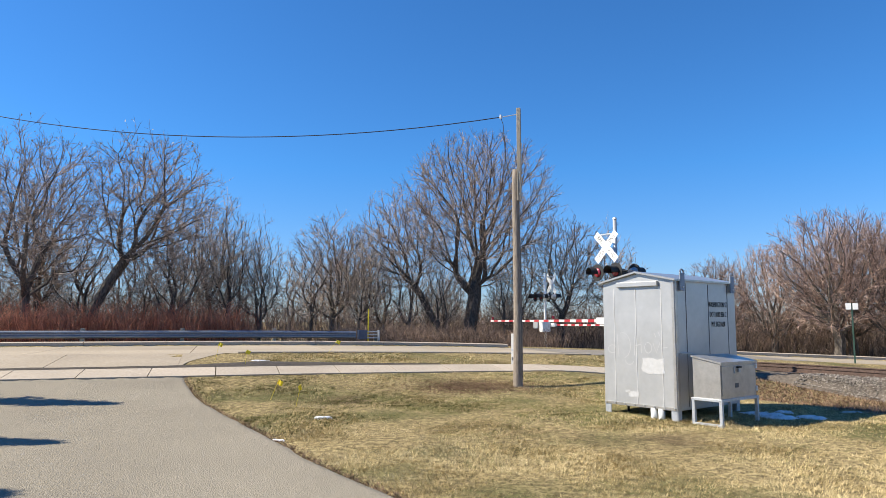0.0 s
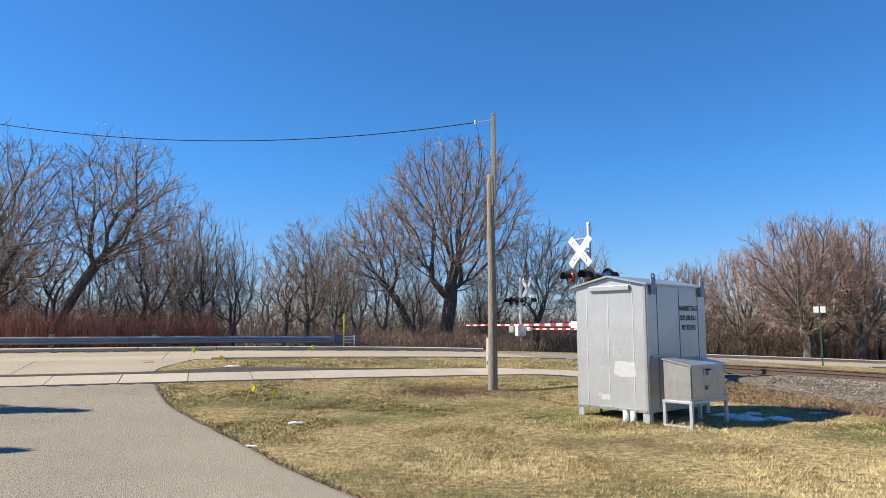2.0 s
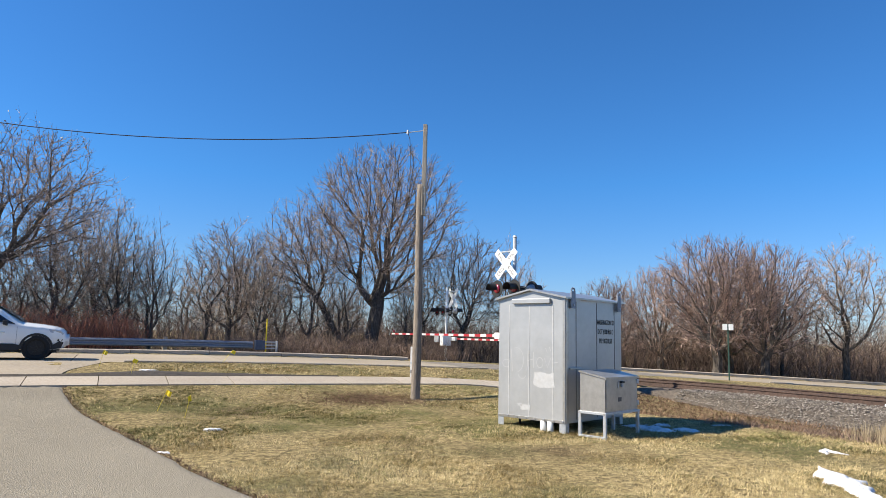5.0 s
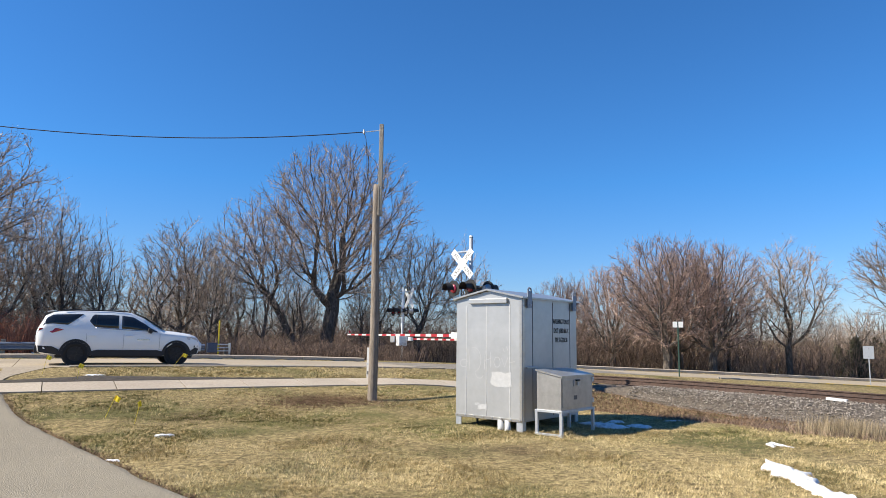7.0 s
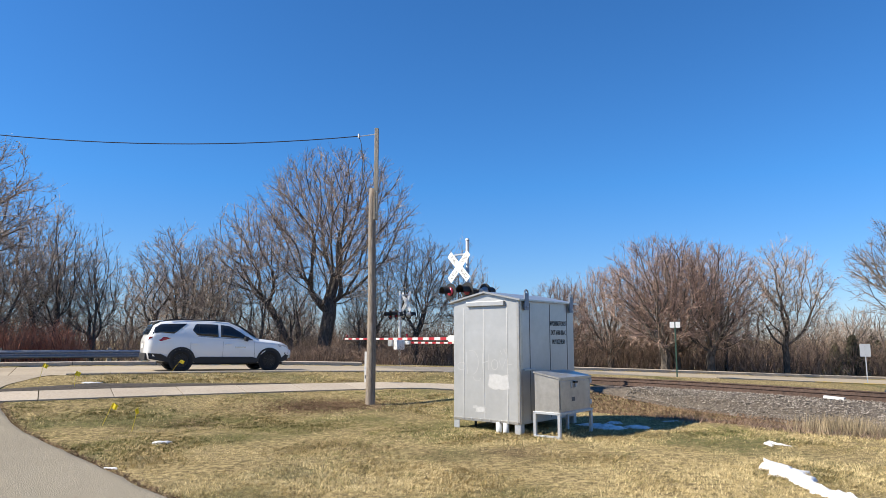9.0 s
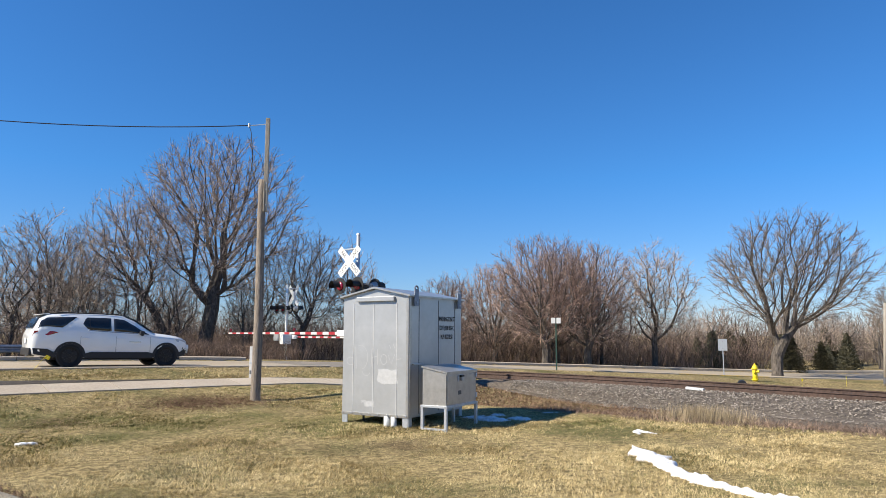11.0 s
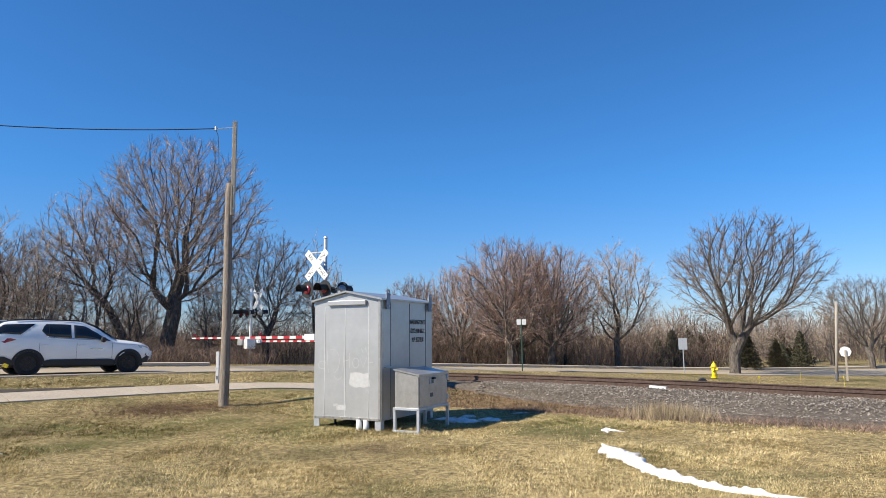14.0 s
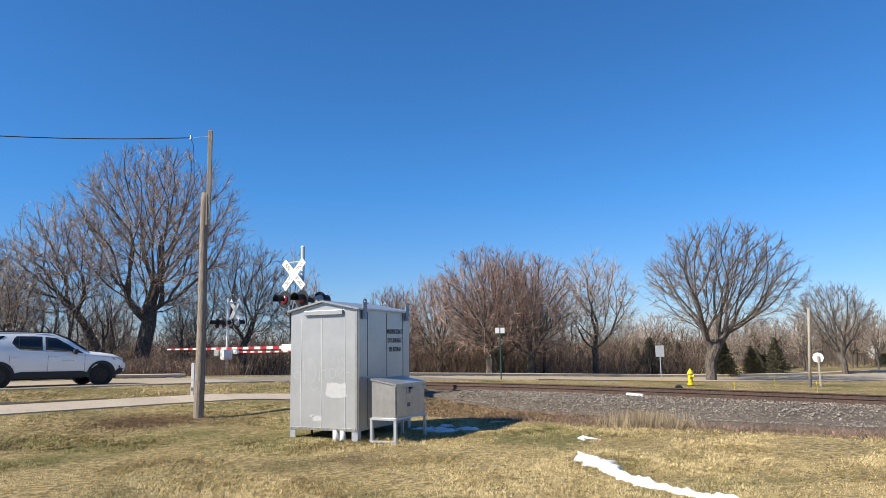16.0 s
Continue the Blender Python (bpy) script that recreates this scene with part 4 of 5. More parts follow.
def make_woods():
    L1 = "leafless grey-brown woodland tree at the roadside"
    big = bare_tree("tree", "tall leafless tree with a dense domed crown", TWIG, seed=17, fork=1.3, axes=(4.8, 4.7, 4.8), centre=(0.5, 0, 8.2), count=1500, trunk_r=0.40, alpha=0.48, shell=0.40, twigs=5, twig_len=0.7, droop=-0.1)
    big.matrix_basis = pose(-7.2, 41.5, ground_z(-7.2, 41.5), 0, 0, 0) @ Matrix.Diagonal((1.03, 1.03, 1.05, 1))
    elm = bare_tree("tree", "wide vase-shaped leafless shade tree standing in a lawn", TWIG_DARK, seed=23, fork=1.5, axes=(4.8, 3.6, 3.3), centre=(0.75, -0.55, 6.2), count=1150, trunk_r=0.34, alpha=0.56, shell=0.34, twigs=5, twig_len=0.6, droop=-0.35, smooth=2)
    elm.matrix_basis = pose(26.45, 37.35, ground_z(26.45, 37.35), 0, 0, 0)
    brown = bare_tree("tree", "round reddish-brown leafless tree with a dense crown", TWIG_RED, seed=31, fork=1.4, axes=(4.0, 3.7, 3.6), centre=(0, 0, 5.0), count=1250, trunk_r=0.30, alpha=0.56, shell=0.40, twigs=5, twig_len=0.6)
    brown.matrix_basis = pose(14.2, 44.0, ground_z(14.2, 44.0), 0, 0, 0)
    w1 = bare_tree("tree", L1, TWIG, seed=41, fork=2.6, axes=(2.1, 4.4, 2.9), centre=(0, 0, 5.2), count=380, trunk_r=0.13, alpha=0.5, twigs=3, twig_len=0.65, droop=-0.1)
    w2 = bare_tree("tree", L1, TWIG, seed=52, fork=1.9, axes=(3.3, 3.9, 3.4), centre=(0.2, 0, 5.7), count=700, trunk_r=0.22, alpha=0.42, twigs=4, twig_len=0.7, droop=0.1, seeds=0.22)
    w3 = bare_tree("tree", L1, TWIG_PALE, seed=63, fork=2.3, axes=(2.5, 4.3, 3.3), centre=(0.2, 0.1, 5.3), count=400, trunk_r=0.14, alpha=0.55, twigs=3, twig_len=0.7, droop=-0.2, seeds=0.12)
    w4 = bare_tree("tree", "leafless tree with a heavy leaning limb", TWIG, seed=74, fork=3.0, axes=(3.1, 3.3, 2.9), centre=(-3.4, 0, 6.4), count=620, trunk_r=0.22, alpha=0.42, twigs=4, twig_len=0.7, lean=(-0.62, 0), seeds=0.18)
    w5 = bare_tree("tree", L1, TWIG, seed=85, fork=2.0, axes=(2.8, 3.9, 3.2), centre=(0.1, 0, 5.6), count=240, trunk_r=0.19, alpha=0.45, twigs=2, twig_len=0.85, fine=0.020)
    src = (w1, w2, w3, w4, w5)
    first = {id(s): True for s in src}

    def put(s, x, y, h, turn=0, wide=1.0, label=""):
        if first[id(s)]:
            first[id(s)] = False
            s.matrix_basis = pose(x, y, ground_z(x, y), 0, 0, turn) @ Matrix.Diagonal((h / 10 * wide, h / 10 * wide, h / 10, 1))
            if label:
                s["label"] = label
            return s
        return plant(s, x, y, h, turn, wide, 10.0, label)

    put(w2, -25.2, 26.8, 10.7, 20, 1.0, "tall leafless tree with open twisting limbs")
    put(w4, -24.2, 28.3, 10.7, 190, 1.0)
    put(w2, -20.4, 30.6, 7.4, 100, 0.95, "low spreading leafless tree behind the hedge")
    put(w3, -18.4, 32.6, 7.9, 300, 0.95)
    put(w3, -20.6, 34.5, 9.2, 210, 1.1)
    put(w1, -27.0, 24.6, 9.6, 60)
    put(w3, -27.2, 29.8, 9.8, 140)
    put(w1, -17.2, 34.0, 7.4, 10, 0.75, "slender young leafless tree")
    put(w3, -19.6, 33.0, 7.4, 75)
    put(w2, -15.3, 39.3, 8.6, 130)
    put(w1, -13.4, 40.5, 8.3, 200)
    put(w4, -8.2, 41.0, 10.2, 0, 0.95, "leafless tree with a trunk leaning over the verge")
    put(w2, -1.7, 44.3, 9.2, 10)
    put(w1, 1.4, 46.3, 9.1, 300)
    put(w3, -4.2, 44.5, 8.0, 33)
    plant(brown, 17.0, 43.6, 8.7, 110, 0.9, 9.2)
    plant(brown, 11.6, 47.5, 7.8, 210, 0.85, 9.2)
    plant(brown, 15.9, 47.0, 8.9, 305, 0.95, 9.2)
    plant(brown, 8.6, 49.5, 7.0, 20, 0.9, 9.2)
    put(w2, 22.4, 45.0, 9.2, 45, 1.05)
    put(w3, 19.8, 48.0, 9.3, 145, 1.0)
    put(w3, 10.4, 58.9, 8.4, 5, 1.0)
    plant(elm, 42.3, 43.4, 7.0, 130, 0.95, 9.8, "dark leafless shade tree at the edge of the lawns")
    rng = random.Random(19)
    for i in range(34):
        u = (i + rng.random()) / 34
        put(src[rng.choice((4, 4, 4, 0))], 33 + 52 * u, 66 - 12 * u + rng.uniform(-3, 8), rng.uniform(5.0, 7.4), rng.uniform(0, 360), rng.uniform(0.9, 1.2))
    for i in range(22):
        u = (i + rng.random()) / 22
        x, y, h = road_place(-34 + 52 * u, rng.uniform(11, 16))
        put(src[rng.choice((0, 4, 2, 4))], x, y, rng.uniform(5.6, 7.4), rng.uniform(0, 360), rng.uniform(0.85, 1.1))
    rng = random.Random(8)
    made = 0
    while made < 40:
        s, l = (rng.uniform(-40, 19), 11 + 26 * rng.random() ** 1.3) if made % 5 < 3 else (30, 20)
        if s < 20 and -3 < s - (l * 1.0 + 17) < 3:
            continue
        x, y, h = road_place(s, l) if s < 20 else (rng.uniform(-8, 95), rng.uniform(52, 84), 0)
        if s >= 20 and (x + y) < 46:
            continue
        far = 1.0 if x < 30 else 0.75
        put(src[rng.choice((4, 2, 4, 0))], x, y, rng.uniform(5.2, 8.6) * far * (1 + 0.006 * max(0, y - 40)), rng.uniform(0, 360), rng.uniform(0.8, 1.15))
        made += 1


def thicket(name, label, count, places, h0, h1, mat, lean, seed, r=0.012, forks=3):
    """Many thin stems with a few side shoots, as one mass."""
    rng = random.Random(seed)
    xy = np.array([places(rng) for _ in range(count)])
    zz = land(xy[:, 0], xy[:, 1])
    v, f = [], []
    for (x, y), z in zip(xy, zz):
        h = rng.uniform(h0, h1)
        p = Vector((x, y, z - 0.05))
        d = Vector((rng.gauss(0, lean), rng.gauss(0, lean), 1)).normalized()
        m = p + d * h * 0.55 + Vector((rng.gauss(0, 0.05), rng.gauss(0, 0.05), 0)) * h
        e = m + (d + Vector((rng.gauss(0, lean), rng.gauss(0, lean), 0))).normalized() * h * 0.45
        tube(v, f, [p, m, e], [r, r * 0.7], 3)
        for _ in range(forks):
            k = rng.uniform(0.25, 0.9)
            a = p.lerp(m, k * 2) if k < 0.5 else m.lerp(e, k * 2 - 1)
            w = a + Vector((rng.gauss(0, 0.3), rng.gauss(0, 0.3), rng.uniform(0.15, 0.5))) * h * 0.45
            tube(v, f, [a, w], [r * 0.6], 3)
    ob = mesh_ob(name, v, f, mat)
    return tagged(ob, label, "shrub", kind="stuff")


def make_brush():
    def along(s0, s1, l0, l1):
        def place(rng):
            x, y, h = road_place(rng.uniform(s0, s1), rng.uniform(l0, l1))
            return x, y
        return place
    thicket("osier_hedge", "bright red-brown osier stems massed behind the guardrail", 7000, along(-40, 1.5, 6.2, 10.0), 1.0, 2.2, OSIER, 0.26, 3, 0.014, 3)
    thicket("undergrowth", "tangled brown undergrowth below the woodland trees", 8000, along(-42, 1, 9.0, 24), 0.9, 4.2, THICKET, 0.34, 4, 0.015, 3)
    thicket("undergrowth", "thin brown undergrowth between slender trunks", 2400, along(1, 22, 9.0, 26), 0.6, 3.0, THICKET, 0.34, 24, 0.013, 4)
    thicket("undergrowth", "tangled brown undergrowth below the woodland trees", 5200, lambda rng: (rng.uniform(5, 34), rng.uniform(46, 60)), 0.8, 4.0, THICKET, 0.34, 6, 0.015, 4)
    thicket("far_hedge", "dark brown scrub at the far edge of the lawns", 4200, lambda rng: (rng.uniform(26, 84), rng.uniform(66, 90)), 0.5, 2.4, DIM_FAR_STEMS, 0.5, 9, 0.020, 3)
    thicket("undergrowth", "tangled brown undergrowth below the woodland trees", 2600, lambda rng: (rng.uniform(-9, 8), rng.uniform(42, 54)), 0.8, 3.4, THICKET, 0.36, 12, 0.014, 5)
    def distance(rng):
        a, d = radians(rng.uniform(-48, 62)), rng.uniform(112, 165)
        return d * math.sin(a), d * math.cos(a)
    thicket("far_woods", "distant belt of bare brown woods along the horizon", 5000, distance, 3.0, 8.5, DIM_FAR_STEMS, 0.25, 14, 0.06, 5)
    thicket("verge_brush", "low dry brush on the verge", 2600, along(5.5, 17, 5.2, 9.5), 0.35, 1.3, THICKET, 0.4, 7, 0.010, 4)


make_woods()
make_brush()


# ---- conifers ----
def spruce(name, seed, height, radius, label):
    rng = random.Random(seed)
    t = thing(name, pose(0, 0, 0), label, "tree")
    part("trunk", rod(0.11, 0.03, (0, 0, -0.2), (0, 0, height * 0.95), 8), BARK, t)
    v, f = [], []
    n = 46
    for i in range(n):
        z = height * (0.06 + 0.92 * i / n)
        r = radius * (1 - i / n) ** 0.85 + 0.08
        for k in range(int(9 + 9 * (1 - i / n))):
            a = rng.random() * 6.28
            rr = r * rng.uniform(0.45, 1.2)
            tip = Vector((rr * math.cos(a), rr * math.sin(a), z - 0.25 * rr + rng.uniform(-0.1, 0.1)))
            root = Vector((0, 0, z))
            for j in range(5):
                p = root.lerp(tip, 0.3 + 0.7 * j / 4)
                for q in range(3):
                    d = Vector((rng.gauss(0, 1), rng.gauss(0, 1), rng.gauss(-0.2, 0.6))).normalized() * rng.uniform(0.10, 0.24)
                    w = d.orthogonal().normalized() * 0.04
                    o = len(v)
                    v += [tuple(p + w), tuple(p - w), tuple(p + d)]
                    f.append((o, o + 1, o + 2))
    mesh_ob("crown", v, f, NEEDLES, t)
    return t


def make_conifers():
    for i, (x, y, h) in enumerate(((-16.6, 9.95, 6.7), (-13.6, 6.55, 6.0), (-12.3, 4.1, 6.3))):
        s = spruce("spruce", 20 + i, h, 1.25, "dark spruce at the driveway's far side, casting its shadow")
        s.matrix_basis = pose(x, y, ground_z(x, y))
    a = spruce("spruce", 3, 3.0, 1.0, "small dark green spruce at the wood's edge")
    a.matrix_basis = pose(28.6, 47.9, ground_z(28.6, 47.9))
    for x, y, h in ((39.0, 62.5, 3.6), (41.5, 64.0, 3.2), (45.0, 63.0, 3.4), (50.5, 63.5, 4.0), (54.5, 66.0, 3.6), (70.0, 66.0, 2.8), (74.0, 68.0, 3.0), (34.5, 54.5, 3.1), (31.6, 43.2, 2.8), (30.5, 51.4, 3.2), (40.7, 51.7, 2.5), (43.5, 54.5, 2.4), (28.6, 50.2, 2.6), (47.9, 57.4, 3.4)):
        plant(a, x, y, h, x * 40, 1.0, 3.0)


make_conifers()


# ---- signs, hydrant and posts ----
def make_hydrant(x, y):
    t = thing("fire_hydrant", pose(x, y, ground_z(x, y), 0, 0, 40), "bright yellow fire hydrant on the grass", "fire hydrant")
    part("barrel", rod(0.12, 0.11, (0, 0, -0.05), (0, 0, 0.62), 16), YELLOW, t, "", True)
    part("flange", rod(0.17, 0.17, (0, 0, 0.06), (0, 0, 0.11), 16), YELLOW, t)
    part("flange", rod(0.16, 0.16, (0, 0, 0.58), (0, 0, 0.63), 16), YELLOW, t)
    b = rod(0.14, 0.10, (0, 0, 0.63), (0, 0, 0.74), 16)
    rod(0.10, 0.04, (0, 0, 0.74), (0, 0, 0.81), 16, b)
    rod(0.03, 0.03, (0, 0, 0.80), (0, 0, 0.87), 5, b)
    part("bonnet", b, YELLOW, t)
    for d in ((1, 0), (-1, 0), (0, -1)):
        part("nozzle", rod(0.07, 0.075, (0.08 * d[0], 0.08 * d[1], 0.48), (0.2 * d[0], 0.2 * d[1], 0.48), 12), YELLOW, t)


def make_green_post(x, y, h):
    t = thing("street_sign_post", pose(x, y, ground_z(x, y), 0, 0, -15), "dark green post with two small white plates", "street sign")
    part("post", box((0.06, 0.06, h + 0.1), (0, 0, h / 2 - 0.05), 0.006), SIGN_GREEN, t)
    for sx in (-0.125, 0.125):
        p = part("plate", box((0.2, 0.012, 0.26), (sx, -0.04, h - 0.13), 0.004), WHITE, t, "small white plate")


def make_sign_back(x, y, h, w, ph, label, turn):
    t = thing("road_sign", pose(x, y, ground_z(x, y), 0, 0, turn), label, "road sign")
    part("post", box((0.05, 0.03, h), (0, 0.03, h / 2 - 0.05), 0.004), GALV, t)
    part("plate", box((w, 0.008, ph), (0, 0, h - ph / 2), 0.003), GALV, t)
    for z in (h - ph * 0.2, h - ph * 0.8):
        part("bolt", rod(0.015, 0.015, (0, -0.004, z), (0, -0.014, z), 6), SEAM, t)


def make_stop_back(x, y, h, turn):
    t = thing("stop_sign", pose(x, y, ground_z(x, y), 0, 0, turn), "pale bare back of an octagonal sign on a wooden post", "road sign")
    part("post", box((0.09, 0.09, h + 0.1), (0, -0.05, h / 2 - 0.05), 0.008), POLE_TOP, t)
    b = rod(0.27, 0.27, (0, 0.0, h - 0.1), (0, 0.01, h - 0.1), 8)
    part("plate", b, WHITE, t)


def make_lamp_pole(x, y, h):
    t = thing("wooden_pole", pose(x, y, ground_z(x, y), 2.4, 2.6, 0), "pale slender weathered pole at the roadside", "utility pole")
    part("shaft", rod(0.075, 0.06, (0, 0, -0.2), (0, 0, h), 12), POLE_TOP, t, "", True)
    part("marker_band", rod(0.08, 0.08, (0, 0, 0.10), (0, 0, 0.40), 12), SEAM, t)


def make_marker(x, y, turn=0):
    t = thing("marker_post", pose(x, y, ground_z(x, y), 0, 0, turn), "white utility marker post beside the wooden pole", "marker post")
    part("post", box((0.09, 0.07, 0.95), (0, 0, 0.42), 0.012), DULL_WHITE, t)
    part("collar", box((0.10, 0.08, 0.05), (0, 0, 0.42), 0.006), GALV, t)
    part("label_plate", box((0.05, 0.006, 0.10), (0, -0.037, 0.16)), SEAM, t)


def make_yellow_stake(x, y):
    t = thing("marker_stake", pose(x, y, ground_z(x, y)), "thin orange-yellow marker stake at the guardrail's end", "marker post")
    part("stake", rod(0.035, 0.03, (0, 0, -0.1), (0, 0, 1.55), 8), YELLOW, t)
    part("cap", rod(0.037, 0.02, (0, 0, 1.55), (0, 0, 1.62), 8), YELLOW, t)


make_hydrant(20.5, 30.7)
make_green_post(10.6, 31.2, 2.45)
make_sign_back(21.0, 34.2, 1.95, 0.46, 0.62, "grey bare back of a rectangular road sign on a post", -30)
make_lamp_pole(26.25, 29.15, 3.95)
make_stop_back(27.25, 29.55, 1.55, -40)
make_marker(-2.22, 20.5, -20)
_x, _y, _h = road_place(6.6, 5.1)
make_yellow_stake(_x, _y)


# ---- marking flags ----
def make_flags():
    def flag(x, y, h, lx, ly, turn, label="small yellow utility marking flag on a wire staff in the grass"):
        t = thing("marking_flag", pose(x, y, ground_z(x, y)), label, "marking flag", "marking flags")
        top = Vector((lx, ly, h))
        part("staff", rod(0.004, 0.004, (0, 0, -0.05), top, 5), FLAG, t, "thin wire staff")
        v, f = [], []
        for i in range(5):
            for j in range(3):
                v.append((0.115 * i / 4, 0.015 * math.sin(i * 1.9), -0.10 * j / 2))
        f = [(i * 3 + j, (i + 1) * 3 + j, (i + 1) * 3 + j + 1, i * 3 + j + 1) for i in range(4) for j in range(2)]
        c = mesh_ob("cloth", v, f, FLAG, t)
        so = c.modifiers.new("thick", "SOLIDIFY")
        so.thickness = 0.002
        c.matrix_basis = Matrix.Translation(top) @ pose(0, 0, 0, 0, 25, turn)
    flag(-6.25, 12.9, 0.43, 0.20, 0.0, -15)
    flag(-5.42, 12.3, 0.42, 0.10, 0.0, -100)
    flag(-10.1, 17.4, 0.50, 0.12, 0.0, 10)
    flag(-8.85, 16.75, 0.42, 0.02, 0.05, 30)
    x, y, h = road_place(3.2, KERB_NEAR - 0.5)
    flag(x, y, 0.42, 0.35, 0.0, 20, "yellow marking flag leaning far over beside the kerb")
    flag(19.2, 25.6, 0.55, 0.0, 0.0, 10)
    flag(21.6, 23.6, 0.62, 0.0, 0.0, 40)
    flag(23.4, 28.2, 0.5, 0.0, 0.0, 40)


make_flags()


# ---- remains of snow ----
def snow_patch(pts, widths, label, height=0.05, seed=0, n=60):
    """A low ragged bank of old snow along a line."""
    pts = [Vector((*p, 0)) for p in pts]
    v, f = [], []
    cols = 15
    m = len(pts) - 1
    for i in range(n + 1):
        u = i / n * m
        k = min(m - 1, int(u))
        p = pts[k].lerp(pts[k + 1], u - k)
        d = (pts[k + 1] - pts[k]).normalized()
        side = Vector((-d.y, d.x, 0))
        w = float(np.interp(u, range(m + 1), widths))
        taper = min(1.0, 5 * i / n, 5 * (n - i) / n)
        wl = w * taper * max(0.15, 0.62 + 0.9 * noise.noise((u * 1.9, seed, 0)) + 0.5 * noise.noise((u * 6, seed, 2)) + 0.25 * noise.noise((u * 15, seed, 3)))
        wr = w * taper * max(0.15, 0.72 + 0.9 * noise.noise((u * 1.7, seed + 9, 0)) + 0.5 * noise.noise((u * 5, seed, 7)) + 0.25 * noise.noise((u * 14, seed, 8)))
        for j in range(cols):
            e = -1 + 2 * j / (cols - 1)
            q = p + side * e * (wl if e < 0 else wr)
            h = height * (1 - e * e) ** 0.6 * taper * (0.55 + 0.55 * noise.noise((q.x * 4, q.y * 4, seed)) + 0.4 * noise.noise((q.x * 13, q.y * 13, seed)))
            v.append((q.x, q.y, ground_z(q.x, q.y) + h + (0.012 if abs(e) < 0.99 else -0.02)))
    f = [(i * cols + j, (i + 1) * cols + j, (i + 1) * cols + j + 1, i * cols + j + 1) for i in range(n) for j in range(cols - 1)]
    ob = mesh_ob("snow_patch", v, f, SNOW, None, True)
    return tagged(ob, label, "snow")


snow_patch([(4.42, 9.6), (4.25, 9.1), (4.2, 8.5), (4.05, 7.7), (4.03, 7.15), (4.13, 6.8), (4.3, 6.3), (4.62, 5.95), (5.2, 5.3)], (0.06, 0.20, 0.27, 0.13, 0.14, 0.09, 0.055, 0.035, 0.02), "long streak of old white snow on the lawn", 0.09, 1, 130)
snow_patch([(4.98, 10.55), (5.08, 10.85), (5.32, 10.6)], (0.05, 0.08, 0.05), "small curved remnant of snow on the lawn", 0.04, 5, 30)
for _i, (_pts, _w) in enumerate((([(2.55, 13.25), (2.95, 13.05), (3.3, 13.0)], (0.16, 0.26, 0.14)), ([(2.75, 12.75), (3.1, 12.62), (3.4, 12.66)], (0.10, 0.16, 0.10)), ([(3.4, 12.95), (3.65, 12.75), (3.85, 12.78)], (0.12, 0.18, 0.07)), ([(3.2, 13.5), (3.5, 13.42)], (0.08, 0.10)))):
    snow_patch(_pts, _w, "ragged patch of old snow shaded behind the battery box", 0.05, 8 + _i, 30)
snow_patch([(4.35, 13.75), (4.75, 13.8)], (0.06, 0.06), "tiny remnant of snow in the bungalow's shade", 0.02, 3, 16)
snow_patch([(-4.5, 11.0), (-4.2, 11.05)], (0.08, 0.08), "tiny remnant of snow on the lawn", 0.03, 4, 16)
snow_patch([(-4.2, 8.85), (-4.0, 8.8)], (0.03, 0.04), "tiny remnant of snow at the driveway's edge", 0.02, 6, 12)
snow_patch([(-9.15, 17.6), (-8.7, 17.9)], (0.12, 0.14), "thin remnant of snow on the grass verge", 0.03, 7, 16)


def make_track_litter():
    for a, b, sx, name, lab in ((-5.78, -0.95, 0.5, "plank", "pale weathered board lying beside the rail"),):
        x, y = track_place(a, b)
        ob = part(name, box((sx, 0.2, 0.07), (0, 0, 0), 0.01), PVC, None)
        ob.matrix_basis = pose(x, y, track_z(a) + 0.01, 0, 4, -42)
        tagged(ob, lab, "debris")
    x, y = track_place(-4.96, 1.3)
    t = thing("drain_pipe", pose(x, y, track_z(-4.96) + 0.0, 0, 0, -31), "short black pipe end beside the track", "pipe")
    part("pipe", rod(0.14, 0.14, (0, -0.25, 0.05), (0, 0.25, 0.05), 16), BLACK, t)


make_track_litter()


# ---- grass and weeds ----
def blade_mass(name, label, xy, z, h0, h1, width, mat, lean, seed, category="grass"):
    """Thousands of single blades, as one mass."""
    rng = np.random.default_rng(seed)
    n = len(xy)
    a = rng.uniform(0, 2 * np.pi, n)
    h = rng.uniform(h0, h1, n)
    w = width * rng.uniform(0.6, 1.3, n)
    tilt = rng.uniform(0.5 if lean >= 1 else 0.2, 1.0, n) * lean
    b = rng.uniform(0, 2 * np.pi, n)
    base = np.c_[xy, z - 0.008]
    side = np.c_[np.cos(a) * w, np.sin(a) * w, np.zeros(n)]
    tip = base + np.c_[np.cos(b) * h * tilt, np.sin(b) * h * tilt, h * np.sqrt(np.maximum(0.08, 1 - np.minimum(tilt, 0.95) ** 2))]
    v = np.stack([base - side, base + side, tip], 1).reshape(-1, 3)
    me = bpy.data.meshes.new(name)
    me.vertices.add(3 * n)
    me.vertices.foreach_set("co", v.ravel())
    me.loops.add(3 * n)
    me.loops.foreach_set("vertex_index", np.arange(3 * n))
    me.polygons.add(n)
    me.polygons.foreach_set("loop_start", np.arange(n) * 3)
    me.polygons.foreach_set("loop_total", np.full(n, 3))
    me.update()
    me.materials.append(mat)
    ob = new(name, me)
    return tagged(ob, label, category, kind="stuff")


